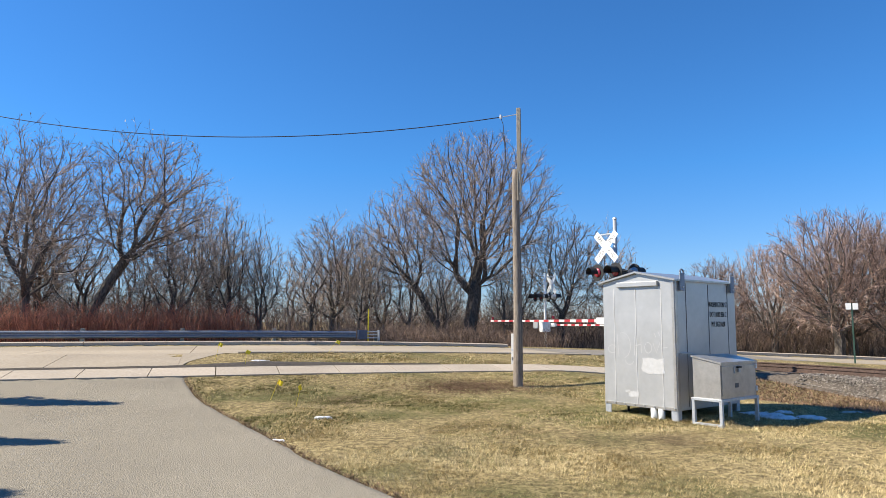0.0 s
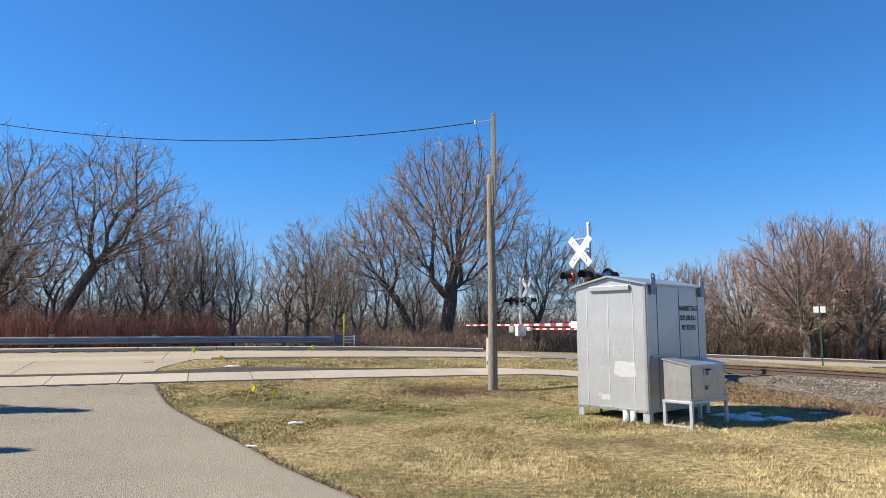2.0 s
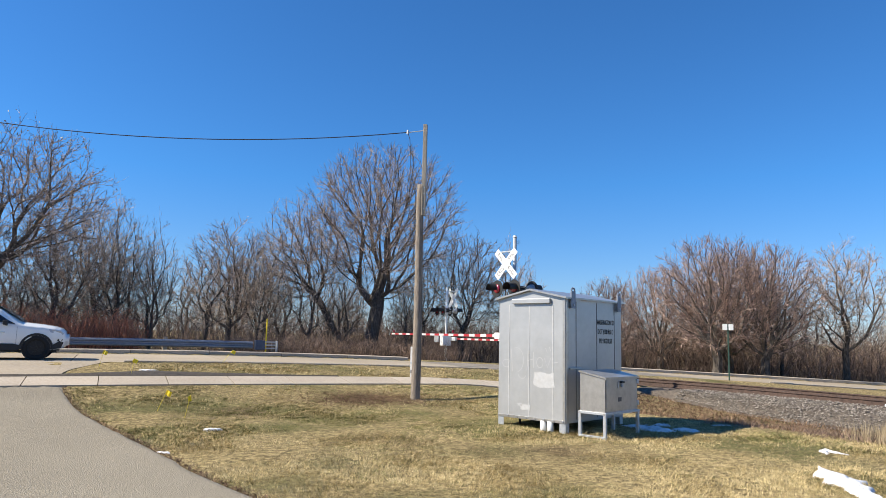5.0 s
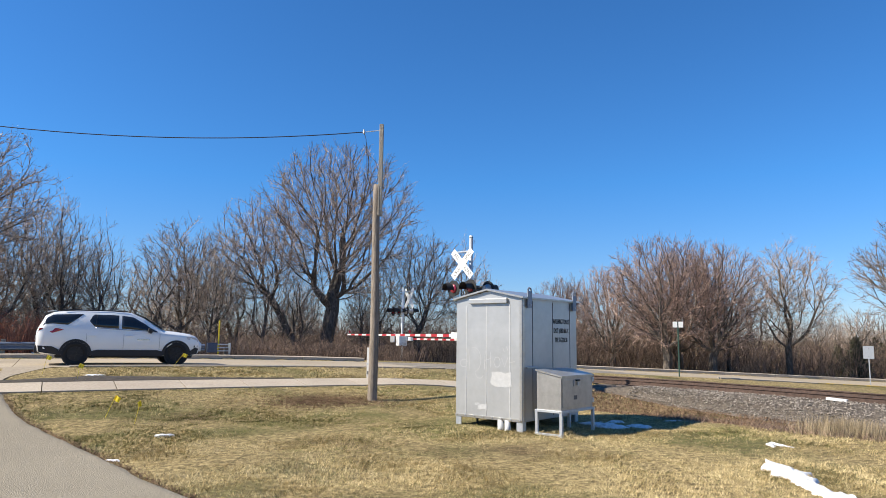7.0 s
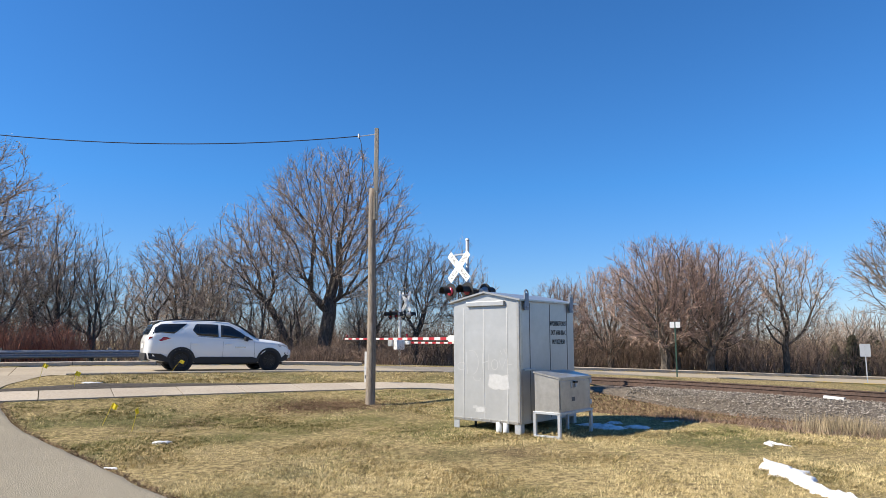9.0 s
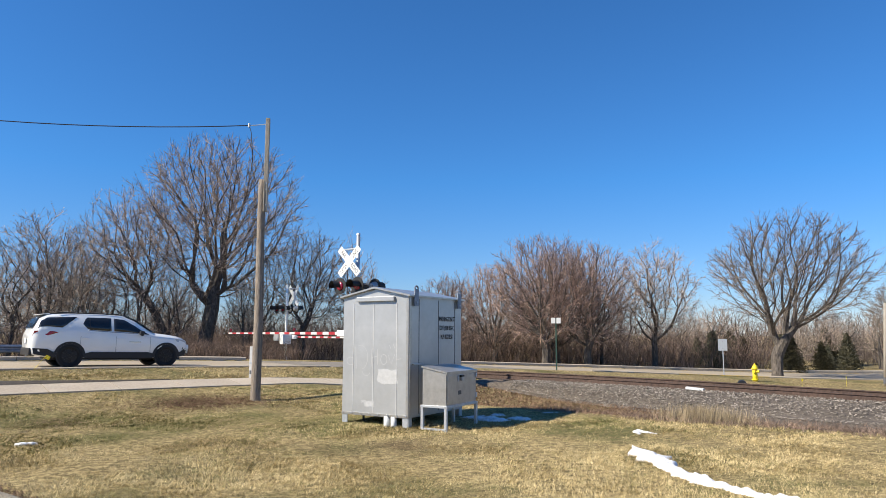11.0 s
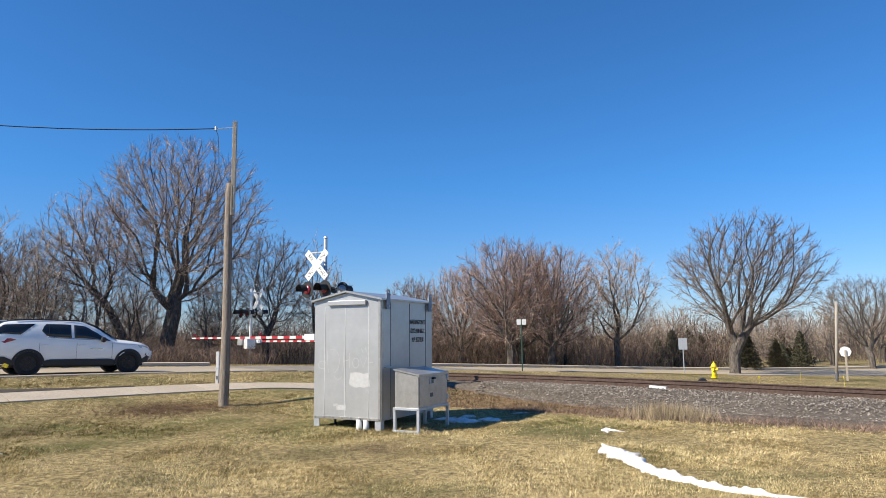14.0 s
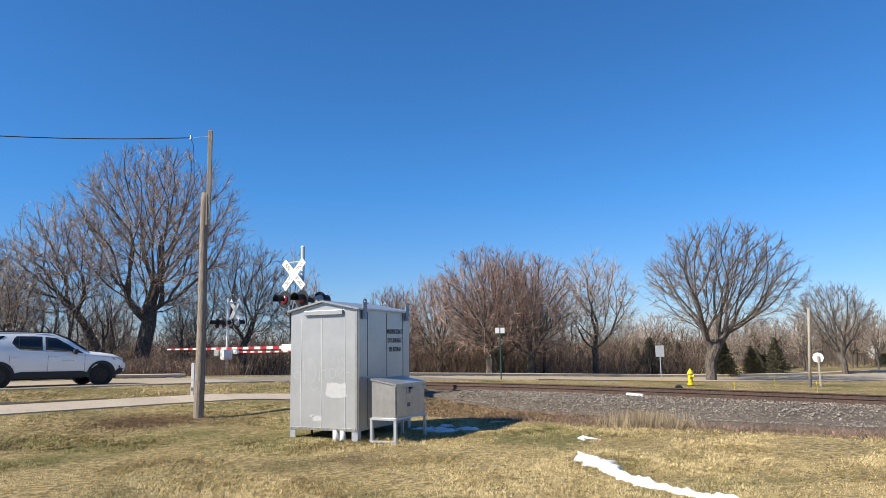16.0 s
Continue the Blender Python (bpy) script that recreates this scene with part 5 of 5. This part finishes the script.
def tuft_mass(name, label, xy, per, mat, seed, h0=0.016, h1=0.044, spread=0.03):
    """Small tufts of blades that lie over one way, as one mass."""
    rng = np.random.default_rng(seed)
    far = np.hypot(xy[:, 0], xy[:, 1])
    way = 5.0 * np.array([noise.noise((a * 0.8, b * 0.8, seed)) for a, b in xy]) + rng.normal(0, 1.0, len(xy))
    size = np.clip(rng.normal(1.0, 0.3, len(xy)), 0.4, 1.8)
    n = len(xy) * per
    i = np.repeat(np.arange(len(xy)), per)
    size, way, far = size[i], way[i] + rng.normal(0, 0.7, n), far[i]
    p = xy[i] + rng.normal(0, spread, (n, 2)) * size[:, None]
    z = land(p[:, 0], p[:, 1])
    h = rng.uniform(h0, h1, n) * size
    w = 0.0030 * np.clip(far / 7, 0.8, 2.6) * rng.uniform(0.6, 1.4, n)
    tilt = np.clip(rng.normal(0.86, 0.14, n), 0.2, 0.985)
    a = way + np.pi / 2 + rng.normal(0, 0.6, n)
    base = np.c_[p, z - 0.006]
    side = np.c_[np.cos(a) * w, np.sin(a) * w, np.zeros(n)]
    tip = base + np.c_[np.cos(way) * h * tilt, np.sin(way) * h * tilt, h * np.sqrt(1 - tilt ** 2) + 0.012]
    v = np.stack([base - side, base + side, tip], 1).reshape(-1, 3)
    me = bpy.data.meshes.new(name)
    me.vertices.add(3 * n)
    me.vertices.foreach_set("co", v.ravel())
    me.loops.add(3 * n)
    me.loops.foreach_set("vertex_index", np.arange(3 * n))
    me.polygons.add(n)
    me.polygons.foreach_set("loop_start", np.arange(n) * 3)
    me.polygons.foreach_set("loop_total", np.full(n, 3))
    me.update()
    me.materials.append(mat)
    return tagged(new(name, me), label, "grass", kind="stuff")


def make_lawn():
    rng = np.random.default_rng(12)
    n = 270000
    r = 5.2 + 19 * rng.random(n) ** 1.35
    az = rng.uniform(radians(-50), radians(52), n)
    x, y = r * np.sin(az), r * np.cos(az)
    s, l = road_at(x, y)
    s2 = (x + y) * 0.7071
    ok = (x > drive_edge(y) + 0.02 + 0.14 * rng.random(n)) & (l < KERB_NEAR - 0.25) & ~((l > WALK_NEAR - 0.05) & (l < WALK_FAR + 0.05)) & (s2 < 12.7 + 1.2 * rng.random(n)) & ~((s2 > 13.2) & (x - y > -17.5) & (x - y < -7.6))
    ok &= ~((l > WALK_FAR) & (s < 0.6))
    x, y = x[ok], y[ok]
    patch = np.array([noise.noise((a * 0.5, b * 0.5, 2)) + 0.6 * noise.noise((a * 2.2, b * 2.2, 5)) + 0.3 * noise.noise((a * 7, b * 7, 6)) for a, b in zip(x, y)])
    bare = np.array([noise.noise((a * 0.9, b * 0.9, 21)) + 0.7 * noise.noise((a * 4.0, b * 4.0, 25)) + 0.6 * noise.noise((a * 9.0, b * 9.0, 27)) for a, b in zip(x, y)])
    keep = rng.random(len(x)) < np.clip(0.78 - 0.9 * bare, 0.12, 1.0)
    x, y, patch = x[keep], y[keep], patch[keep]
    green = patch + 0.85 * step_up(8.5, 11.5, y) * (1 - step_up(-1.5, 2.5, x)) * (1 - 0.5 * step_up(14.5, 16, y)) - 0.4 * (1 - step_up(8.5, 11.5, y)) + rng.normal(0, 0.45, len(x)) > 0.48
    for pick, mat, nm, lab in ((~green, BLADES, "dormant_grass", "short straw-coloured dormant grass blades"), (green, GREEN_BLADES, "green_grass", "short patches of green grass blades")):
        tuft_mass(nm, lab, np.c_[x, y][pick], 4, mat, 4)
    n = 3600
    ye = 5.8 + 9.4 * rng.random(n) ** 1.2
    xe = drive_edge(ye) + np.abs(rng.normal(0, 0.10, n)) - 0.04
    blade_mass("edge_litter", "brown leaf litter along the driveway's edge", np.c_[xe, ye], land(xe, ye) + 0.012, 0.015, 0.035, 0.008, CHIPS, 1.0, 14, "leaf litter")
    t = rng.normal(0, 1, (9000, 2))
    xe, ye = -2.7 + 0.75 * t[:, 0], 16.1 + 0.5 * t[:, 1] + 0.2 * t[:, 0]
    blade_mass("bare_earth", "patch of reddish bare earth and litter beside the wooden pole", np.c_[xe, ye], land(xe, ye) + 0.015, 0.02, 0.05, 0.010, CHIPS, 1.05, 15, "leaf litter")
    # weeds along the foot of the ballast
    n = 95000
    a, b = rng.uniform(-7, 20, n), rng.uniform(-8.8, -2.9, n)
    c = 0.70711
    x, y = (TRACK_S2 + b) * c + a * c, (TRACK_S2 + b) * c - a * c
    w = np.array([noise.noise((p * 0.7, q * 0.7, 9)) for p, q in zip(x, y)])
    k = rng.random(n) < np.clip(0.8 + 1.2 * w, 0.2, 1) * np.clip(1.0 - (b + 4.4) / 1.6, 0.03, 1)
    x, y = x[k], y[k]
    blade_mass("dry_weeds", "tangled brown weeds along the foot of the ballast", np.c_[x, y], land(x, y), 0.05, 0.24, 0.006, THICKET, 1.0, 6, "weeds")
    n = 2400
    t = rng.normal(0, 1, (n, 2))
    x, y = 7.15 + 0.27 * t[:, 0] + 0.22 * t[:, 1], 12.3 - 0.24 * t[:, 0] + 0.2 * t[:, 1]
    blade_mass("grass_tuft", "clump of tall pale dry grass beside the ballast", np.c_[x, y], land(x, y), 0.15, 0.40, 0.005, STRAW, 0.45, 7)
    n = 26000
    a, s2 = rng.uniform(-12.6, -5.2, n), rng.uniform(13.2, 21.0, n)
    k = rng.random(n) < np.clip(1.6 - 0.5 * np.abs((a + 8.9) / 2.0), 0, 1) * np.clip((s2 - 13.0) / 1.2, 0, 1)
    x, y = (s2[k] + a[k]) * c, (s2[k] - a[k]) * c
    blade_mass("bark_litter", "reddish-brown bark chips and leaf litter beside the bungalow", np.c_[x, y], land(x, y) + 0.015, 0.04, 0.10, 0.014, CHIPS, 1.0, 9, "leaf litter")
    n = 15000
    x, y = rng.uniform(-12, 6, n), rng.uniform(16, 30, n)
    s, l = road_at(x, y)
    k = (l > WALK_FAR + 0.1) & (l < KERB_NEAR - 0.25) & (s > 0.6) & (s < 13)
    x, y = x[k], y[k]
    dark = np.array([noise.noise((a * 0.8, b * 0.8, 31)) + 0.7 * noise.noise((a * 3.0, b * 3.0, 35)) for a, b in zip(x, y)])
    green = dark + rng.normal(0, 0.3, len(x)) > 0.35
    for pick, mat, lab in ((~green & (dark > -0.45), BLADES, "short dry grass on the verge between pavement and kerb"), (green, GREEN_BLADES, "olive grass tufts on the verge between pavement and kerb")):
        tuft_mass("verge_grass", lab, np.c_[x, y][pick], 6, mat, 8, 0.03, 0.08)


make_lawn()


# ---- house in the distance ----
def make_house(x, y, turn):
    z = ground_z(x, y)
    t = thing("house", pose(x, y, z, 0, 0, turn), "white single-storey house with a grey roof beyond the lawns", "house")
    part("wall", box((9, 6, 2.6), (0, 0, 1.3)), WHITE, t)
    part("roof", prism(((-5.0, 2.5), (5.0, 2.5), (5.0, 2.6), (0, 3.9), (-5.0, 2.6)), -3.4, 3.4), ASPHALT, t, "grey shingled roof")
    for sx in (-2.6, 0.2, 2.8):
        w = part("window", box((1.2, 0.06, 1.1), (sx, -3.0, 1.5), 0.02), PVC, t)
        part("pane", box((1.0, 0.03, 0.9), (sx, -3.03, 1.5)), SEAM, w)


make_house(93.5, 84.0, -30)


# ---- the white car ----
CAR_WHITE = material("white_car_paint", (0.80, 0.80, 0.78), 0.3, color2=(0.83, 0.83, 0.81), scale=2, coat=0.8)
CAR_GLASS = material("tinted_glass", (0.012, 0.014, 0.017), 0.06, spec=0.7)
CLADDING = material("black_cladding", (0.016, 0.016, 0.017), 0.6)
TYRE = material("tyre_rubber", (0.014, 0.014, 0.014), 0.85, bump=0.2, bump_scale=40)
RIM = material("dark_alloy", (0.03, 0.03, 0.032), 0.3, 0.6)
CHROME = material("bright_trim", (0.6, 0.6, 0.6), 0.2, 1.0)
TAIL = material("tail_lamp_red", (0.32, 0.008, 0.014), 0.15, coat=0.6)
HEAD = material("head_lamp_glass", (0.45, 0.47, 0.50), 0.1, coat=0.6)

# length station: sill height, half width, belt height, half width at the roof's edge, roof height
STATIONS = ((-2.66, 0.60, 0.80, 1.02, 0.74, 1.08), (-2.60, 0.42, 0.90, 1.12, 0.73, 1.24), (-2.44, 0.36, 0.96, 1.27, 0.74, 1.58), (-2.22, 0.34, 0.985, 1.28, 0.73, 1.70),
            (-1.5, 0.32, 1.0, 1.23, 0.74, 1.75), (-0.5, 0.30, 1.0, 1.16, 0.74, 1.755), (0.1, 0.30, 1.0, 1.13, 0.73, 1.725), (0.5, 0.30, 1.0, 1.12, 0.75, 1.565),
            (0.98, 0.30, 1.0, 1.09, 0.80, 1.25), (1.14, 0.30, 1.0, 1.07, 0.86, 1.155), (1.6, 0.30, 0.985, 1.03, 0.80, 1.11), (2.02, 0.32, 0.95, 0.98, 0.75, 1.045), (2.20, 0.36, 0.90, 0.93, 0.70, 0.985), (2.29, 0.40, 0.82, 0.85, 0.64, 0.91), (2.33, 0.46, 0.74, 0.76, 0.56, 0.80))


def at_station(x):
    xs = [s[0] for s in STATIONS]
    return [float(np.interp(x, xs, [s[i] for s in STATIONS])) for i in range(1, 6)]


def side_point(x, k, out, sy):
    """On the car's flank: k 0 at the belt, 1 at the roof's edge."""
    zb, w, belt, wt, zt = at_station(x)
    return (x, sy * ((w - 0.03) + (wt - w + 0.03) * k + out), belt + (zt - 0.07 - belt) * k)


def make_car():
    t = thing("car", pose(0, 0, 0), "white mid-size sport utility vehicle with black wheels and tinted windows", "car")
    xs = sorted(set([s[0] for s in STATIONS] + list(np.linspace(-2.5, 2.4, 40))))
    v, f = [], []
    for x in xs:
        zb, w, belt, wt, zt = at_station(x)
        half = [(0, zb), (w - 0.10, zb), (w - 0.02, zb + 0.14), (w, 0.5 * (zb + belt)), (w - 0.01, belt - 0.10), (w - 0.03, belt), (wt, zt - 0.07), (wt - 0.06, zt - 0.015), (wt - 0.22, zt + 0.01), (0, zt + 0.025)]
        ring = [(x, y, z) for y, z in half] + [(x, -y, z) for y, z in half[-2:0:-1]]
        v += ring
    k = len(v) // len(xs)
    f = [(i * k + j, (i + 1) * k + j, (i + 1) * k + (j + 1) % k, i * k + (j + 1) % k) for i in range(len(xs) - 1) for j in range(k)]
    f += [tuple(range(k)), tuple((len(xs) - 1) * k + j for j in range(k))[::-1]]
    body = mesh_ob("body", v, f, CAR_WHITE, t, True)

    def panel(name, outline, mat, out, sy, parent=t, label=""):
        lo, hi = min(x for x, kk in outline), max(x for x, kk in outline)
        vv, ff, n = [], [], 14
        for i in range(n):
            x = lo + 0.004 + (hi - lo - 0.008) * i / (n - 1)
            cut = []
            for (x0, k0), (x1, k1) in zip(outline, (*outline[1:], outline[0])):
                if (x0 - x) * (x1 - x) <= 0 and x0 != x1:
                    cut.append(k0 + (k1 - k0) * (x - x0) / (x1 - x0))
            for kk in np.linspace(min(cut), max(cut), 4):
                vv.append(side_point(x, float(kk), out, sy))
        ff = [(4 * i + j, 4 * i + 4 + j, 4 * i + 5 + j, 4 * i + 1 + j) for i in range(n - 1) for j in range(3)]
        ob = mesh_ob(name, vv, ff, mat, parent, True, label)
        so = ob.modifiers.new("thick", "SOLIDIFY")
        so.thickness, so.offset = 0.012, 0.0
        return ob

    def lower(name, outline, mat, out, sy, thick=0.03, label=""):
        n = len(outline)
        vv = [(x, sy * (at_station(x)[1] + out), z) for x, z in outline] + [(x, sy * (at_station(x)[1] - thick), z) for x, z in outline]
        ff = [tuple(range(n)), tuple(range(n, 2 * n))[::-1]] + [(i, (i + 1) % n, n + (i + 1) % n, n + i) for i in range(n)]
        return mesh_ob(name, vv, ff, mat, t, False, label)

    for sy in (-1, 1):
        panel("window", ((-0.22, 0.10), (0.92, 0.10), (0.84, 0.34), (0.52, 0.66), (0.18, 0.88), (-0.22, 0.92)), CAR_GLASS, 0.008, sy, label="tinted front door window")
        panel("window", ((-1.18, 0.45), (-1.02, 0.09), (-0.30, 0.09), (-0.30, 0.92), (-1.08, 0.92)), CAR_GLASS, 0.008, sy, label="tinted rear door window")
        panel("window", ((-2.50, 0.14), (-1.80, 0.10), (-1.36, 0.92), (-2.26, 0.94), (-2.44, 0.80)), CAR_GLASS, 0.008, sy, label="dark wrap-round rear quarter window")
        panel("window_trim", ((-1.02, 0.02), (0.92, 0.02), (0.92, 0.06), (-1.02, 0.06)), CHROME, 0.012, sy)
        panel("window_divider", ((-0.98, 0.09), (-0.96, 0.09), (-0.96, 0.92), (-0.98, 0.92)), CLADDING, 0.014, sy)
        # cladding round the wheels and along the sill
        for ax in (-1.535, 1.535):
            out = [(ax + 0.47 * math.cos(a), 0.37 + 0.47 * math.sin(a)) for a in np.linspace(-0.1, math.pi + 0.1, 16)]
            inn = [(ax + 0.40 * math.cos(a), 0.37 + 0.40 * math.sin(a)) for a in np.linspace(math.pi + 0.1, -0.1, 16)]
            n = 16
            vv, ff = [], []
            for o, i2 in zip(out, inn[::-1]):
                for x, z in (o, i2):
                    w = at_station(x)[1] + 0.015
                    vv += [(x, sy * w, z), (x, sy * (w - 0.16), z)]
            for i in range(n - 1):
                a = 4 * i
                ff += [(a, a + 4, a + 6, a + 2), (a, a + 1, a + 5, a + 4), (a + 2, a + 6, a + 7, a + 3)]
            mesh_ob("wheel_arch", vv, ff, CLADDING, t)
            # flat black disc over the flank: the open well's shade put in as colour
            disc = [(ax + 0.40 * math.cos(a), 0.37 + 0.40 * math.sin(a)) for a in np.linspace(0, 2 * math.pi, 24)[:-1]]
            vv = [(x, sy * (at_station(ax)[1] + 0.003), z) for x, z in disc]
            mesh_ob("wheel_well", vv, [tuple(range(len(vv)))], BLACK, t)
        lower("sill_cladding", ((-1.08, 0.30), (1.08, 0.30), (1.08, 0.46), (0.9, 0.50), (-0.9, 0.50), (-1.08, 0.46)), CLADDING, 0.015, sy)
        lower("bumper_cladding", ((-2.55, 0.42), (-2.0, 0.33), (-2.0, 0.50), (-2.2, 0.60), (-2.60, 0.62)), CLADDING, 0.015, sy)
        lower("bumper_cladding", ((1.99, 0.34), (2.22, 0.38), (2.28, 0.56), (2.16, 0.60), (1.99, 0.48)), CLADDING, 0.012, sy)
        for x in (-1.24, -0.14, 0.98):
            lower("door_gap", ((x - 0.003, 0.5), (x + 0.003, 0.5), (x + 0.003, 1.03), (x - 0.003, 1.03)), SEAM, 0.003, sy)
        for x in (-1.08, 0.03):
            h = part("door_handle", box((0.22, 0.035, 0.035), (x, sy * 1.01, 0.955), 0.012), CAR_WHITE, t)
        lower("badge", ((0.28, 0.835), (0.66, 0.835), (0.66, 0.86), (0.28, 0.86)), CHROME, 0.012, sy, 0.02)
        b = box((0.14, 0.20, 0.15), (0.66, sy * 1.06, 1.15), 0.04)
        m = part("wing_mirror", b, CLADDING, t, "black wing mirror")
        part("mirror_foot", box((0.06, 0.16, 0.05), (0.69, sy * 0.98, 1.08), 0.01), CLADDING, m)
        part("roof_rail", box((1.9, 0.04, 0.035), (-1.0, sy * 0.66, 1.785), 0.012), CLADDING, t)
        lower("tail_lamp", ((-2.63, 1.02), (-2.2, 1.03), (-1.90, 1.13), (-2.05, 1.17), (-2.58, 1.18)), TAIL, 0.004, sy, 0.08, "red wrap-round tail lamp")
        lower("headlamp", ((1.90, 0.87), (2.25, 0.80), (2.27, 0.85), (2.17, 0.92), (1.84, 0.97)), HEAD, 0.010, sy, 0.08, "clear swept-back headlamp")
        lower("fog_lamp", ((2.10, 0.60), (2.24, 0.60), (2.25, 0.66), (2.12, 0.67)), BLACK, 0.008, sy, 0.06)
    # windscreen and rear window
    def glass(name, rows, mat, lift):
        vv, ff = [], []
        for x, z, w in rows:
            vv += [(x, -w, z), (x, w, z)]
        ff = [(2 * i, 2 * i + 1, 2 * i + 3, 2 * i + 2) for i in range(len(rows) - 1)]
        ob = mesh_ob(name, vv, ff, mat, t)
        so = ob.modifiers.new("thick", "SOLIDIFY")
        so.thickness = 0.01
    glass("windscreen", ((0.16, 1.735, 0.62), (0.5, 1.60, 0.68), (0.98, 1.285, 0.74), (1.1, 1.205, 0.76)), CAR_GLASS, 0)
    glass("rear_window", ((-2.625, 1.26, 0.66), (-2.465, 1.57, 0.64), (-2.30, 1.69, 0.62)), CAR_GLASS, 0)
    part("spoiler", box((0.26, 1.3, 0.03), (-2.28, 0, 1.725), 0.012, (0, -8, 0)), CAR_WHITE, t)
    part("rear_bumper", box((0.22, 1.62, 0.26), (-2.58, 0, 0.50), 0.06), CLADDING, t)
    part("number_plate", box((0.01, 0.32, 0.16), (-2.69, 0, 0.86)), WHITE, t)
    part("grille", box((0.05, 1.0, 0.22), (2.30, 0, 0.62), 0.02), CLADDING, t)
    part("exhaust_pipe", rod(0.035, 0.035, (-2.5, -0.6, 0.36), (-2.74, -0.6, 0.36), 10), CHROME, t)
    part("underbody", box((4.2, 1.5, 0.12), (0, 0, 0.30), 0.03), BLACK, t)
    wheels = []
    for ax in (-1.535, 1.535):
        for sy in (-1, 1):
            w = new("wheel")
            w.parent = t
            w.matrix_basis = pose(ax, sy * 0.89, 0.375)
            prof = ((0.235, -0.12), (0.33, -0.128), (0.36, -0.115), (0.375, -0.08), (0.375, 0.08), (0.36, 0.115), (0.33, 0.128), (0.235, 0.12))
            n, vv = 32, []
            for i in range(n):
                a = 2 * math.pi * i / n
                vv += [(r * math.cos(a), y, r * math.sin(a)) for r, y in prof]
            kk = len(prof)
            ff = [(i * kk + j, ((i + 1) % n) * kk + j, ((i + 1) % n) * kk + (j + 1) % kk, i * kk + (j + 1) % kk) for i in range(n) for j in range(kk)]
            mesh_ob("tyre", vv, ff, TYRE, w, True)
            # barrel is plain black, so the shadow behind the spokes is coloured in
            part("rim_barrel", rod(0.245, 0.245, (0, sy * 0.07, 0), (0, sy * 0.095, 0), 28), BLACK, w, "wheel barrel with its shadow put in as black")
            rim = rod(0.07, 0.07, (0, sy * 0.09, 0), (0, sy * 0.117, 0), 20)
            for j in range(10):
                a = j * math.pi / 5 + (0.09 if j % 2 else -0.09)
                box((0.235, 0.03, 0.026), (0.12 * math.cos(a), sy * 0.125, 0.12 * math.sin(a)), 0.008, (0, -math.degrees(a), 0), rim)
            rod(0.06, 0.05, (0, sy * 0.10, 0), (0, sy * 0.145, 0), 14, rim)
            part("rim", rim, RIM, w, "black alloy wheel rim")
            wheels.append(w)
    return t, wheels


CAR, WHEELS = make_car()
CAR.scale = (0.945, 0.945, 0.945)
# when the front axle has come how far along the road
DRIVE = ((0, -22.6), (1, -18.1), (2, -13.7), (3, -9.4), (4, -5.35), (4.5, -3.45), (5, -1.75), (5.2, -1.1), (6.2, 1.85), (7.3, 4.35), (7.5, 4.76), (8, 5.61), (8.5, 6.29), (9, 6.83), (9.5, 7.2), (10, 7.41), (10.6, 7.47), (16, 7.47))


def driven(t):
    """Smooth way of the front axle between the known moments."""
    ts, vs = [d[0] for d in DRIVE], [d[1] for d in DRIVE]
    i = min(len(ts) - 2, max(0, int(np.searchsorted(ts, t, "right")) - 1))
    def slope(k):
        if k == 0:
            return (vs[1] - vs[0]) / (ts[1] - ts[0])
        if k >= len(ts) - 2:
            return 0.0
        return (vs[k + 1] - vs[k - 1]) / (ts[k + 1] - ts[k - 1])
    h = ts[i + 1] - ts[i]
    u = (t - ts[i]) / h
    return (2 * u ** 3 - 3 * u ** 2 + 1) * vs[i] + (u ** 3 - 2 * u ** 2 + u) * h * slope(i) + (3 * u ** 2 - 2 * u ** 3) * vs[i + 1] + (u ** 3 - u ** 2) * h * slope(i + 1)


def motions():
    times = [k / 10 for k in range(0, 108)] + [16.0]
    rows = []
    for t in times:
        s = driven(t)
        x, y, h = road_place(s - 1.48, -1.72)
        zf, zb = float(road_z(s)), float(road_z(s - 3.07))
        rows.append((t, pose(x, y, (zf + zb) / 2 + 0.02, 0, math.degrees(math.atan2(zb - zf, 3.07)), math.degrees(h))))
    walk(CAR, rows)
    s0 = driven(0)
    for w in WHEELS:
        p = w.matrix_basis.translation.copy()
        walk(w, [(t, Matrix.Translation(p) @ Matrix.Rotation((driven(t) - s0) / 0.375, 4, "Y")) for t in times])


motions()
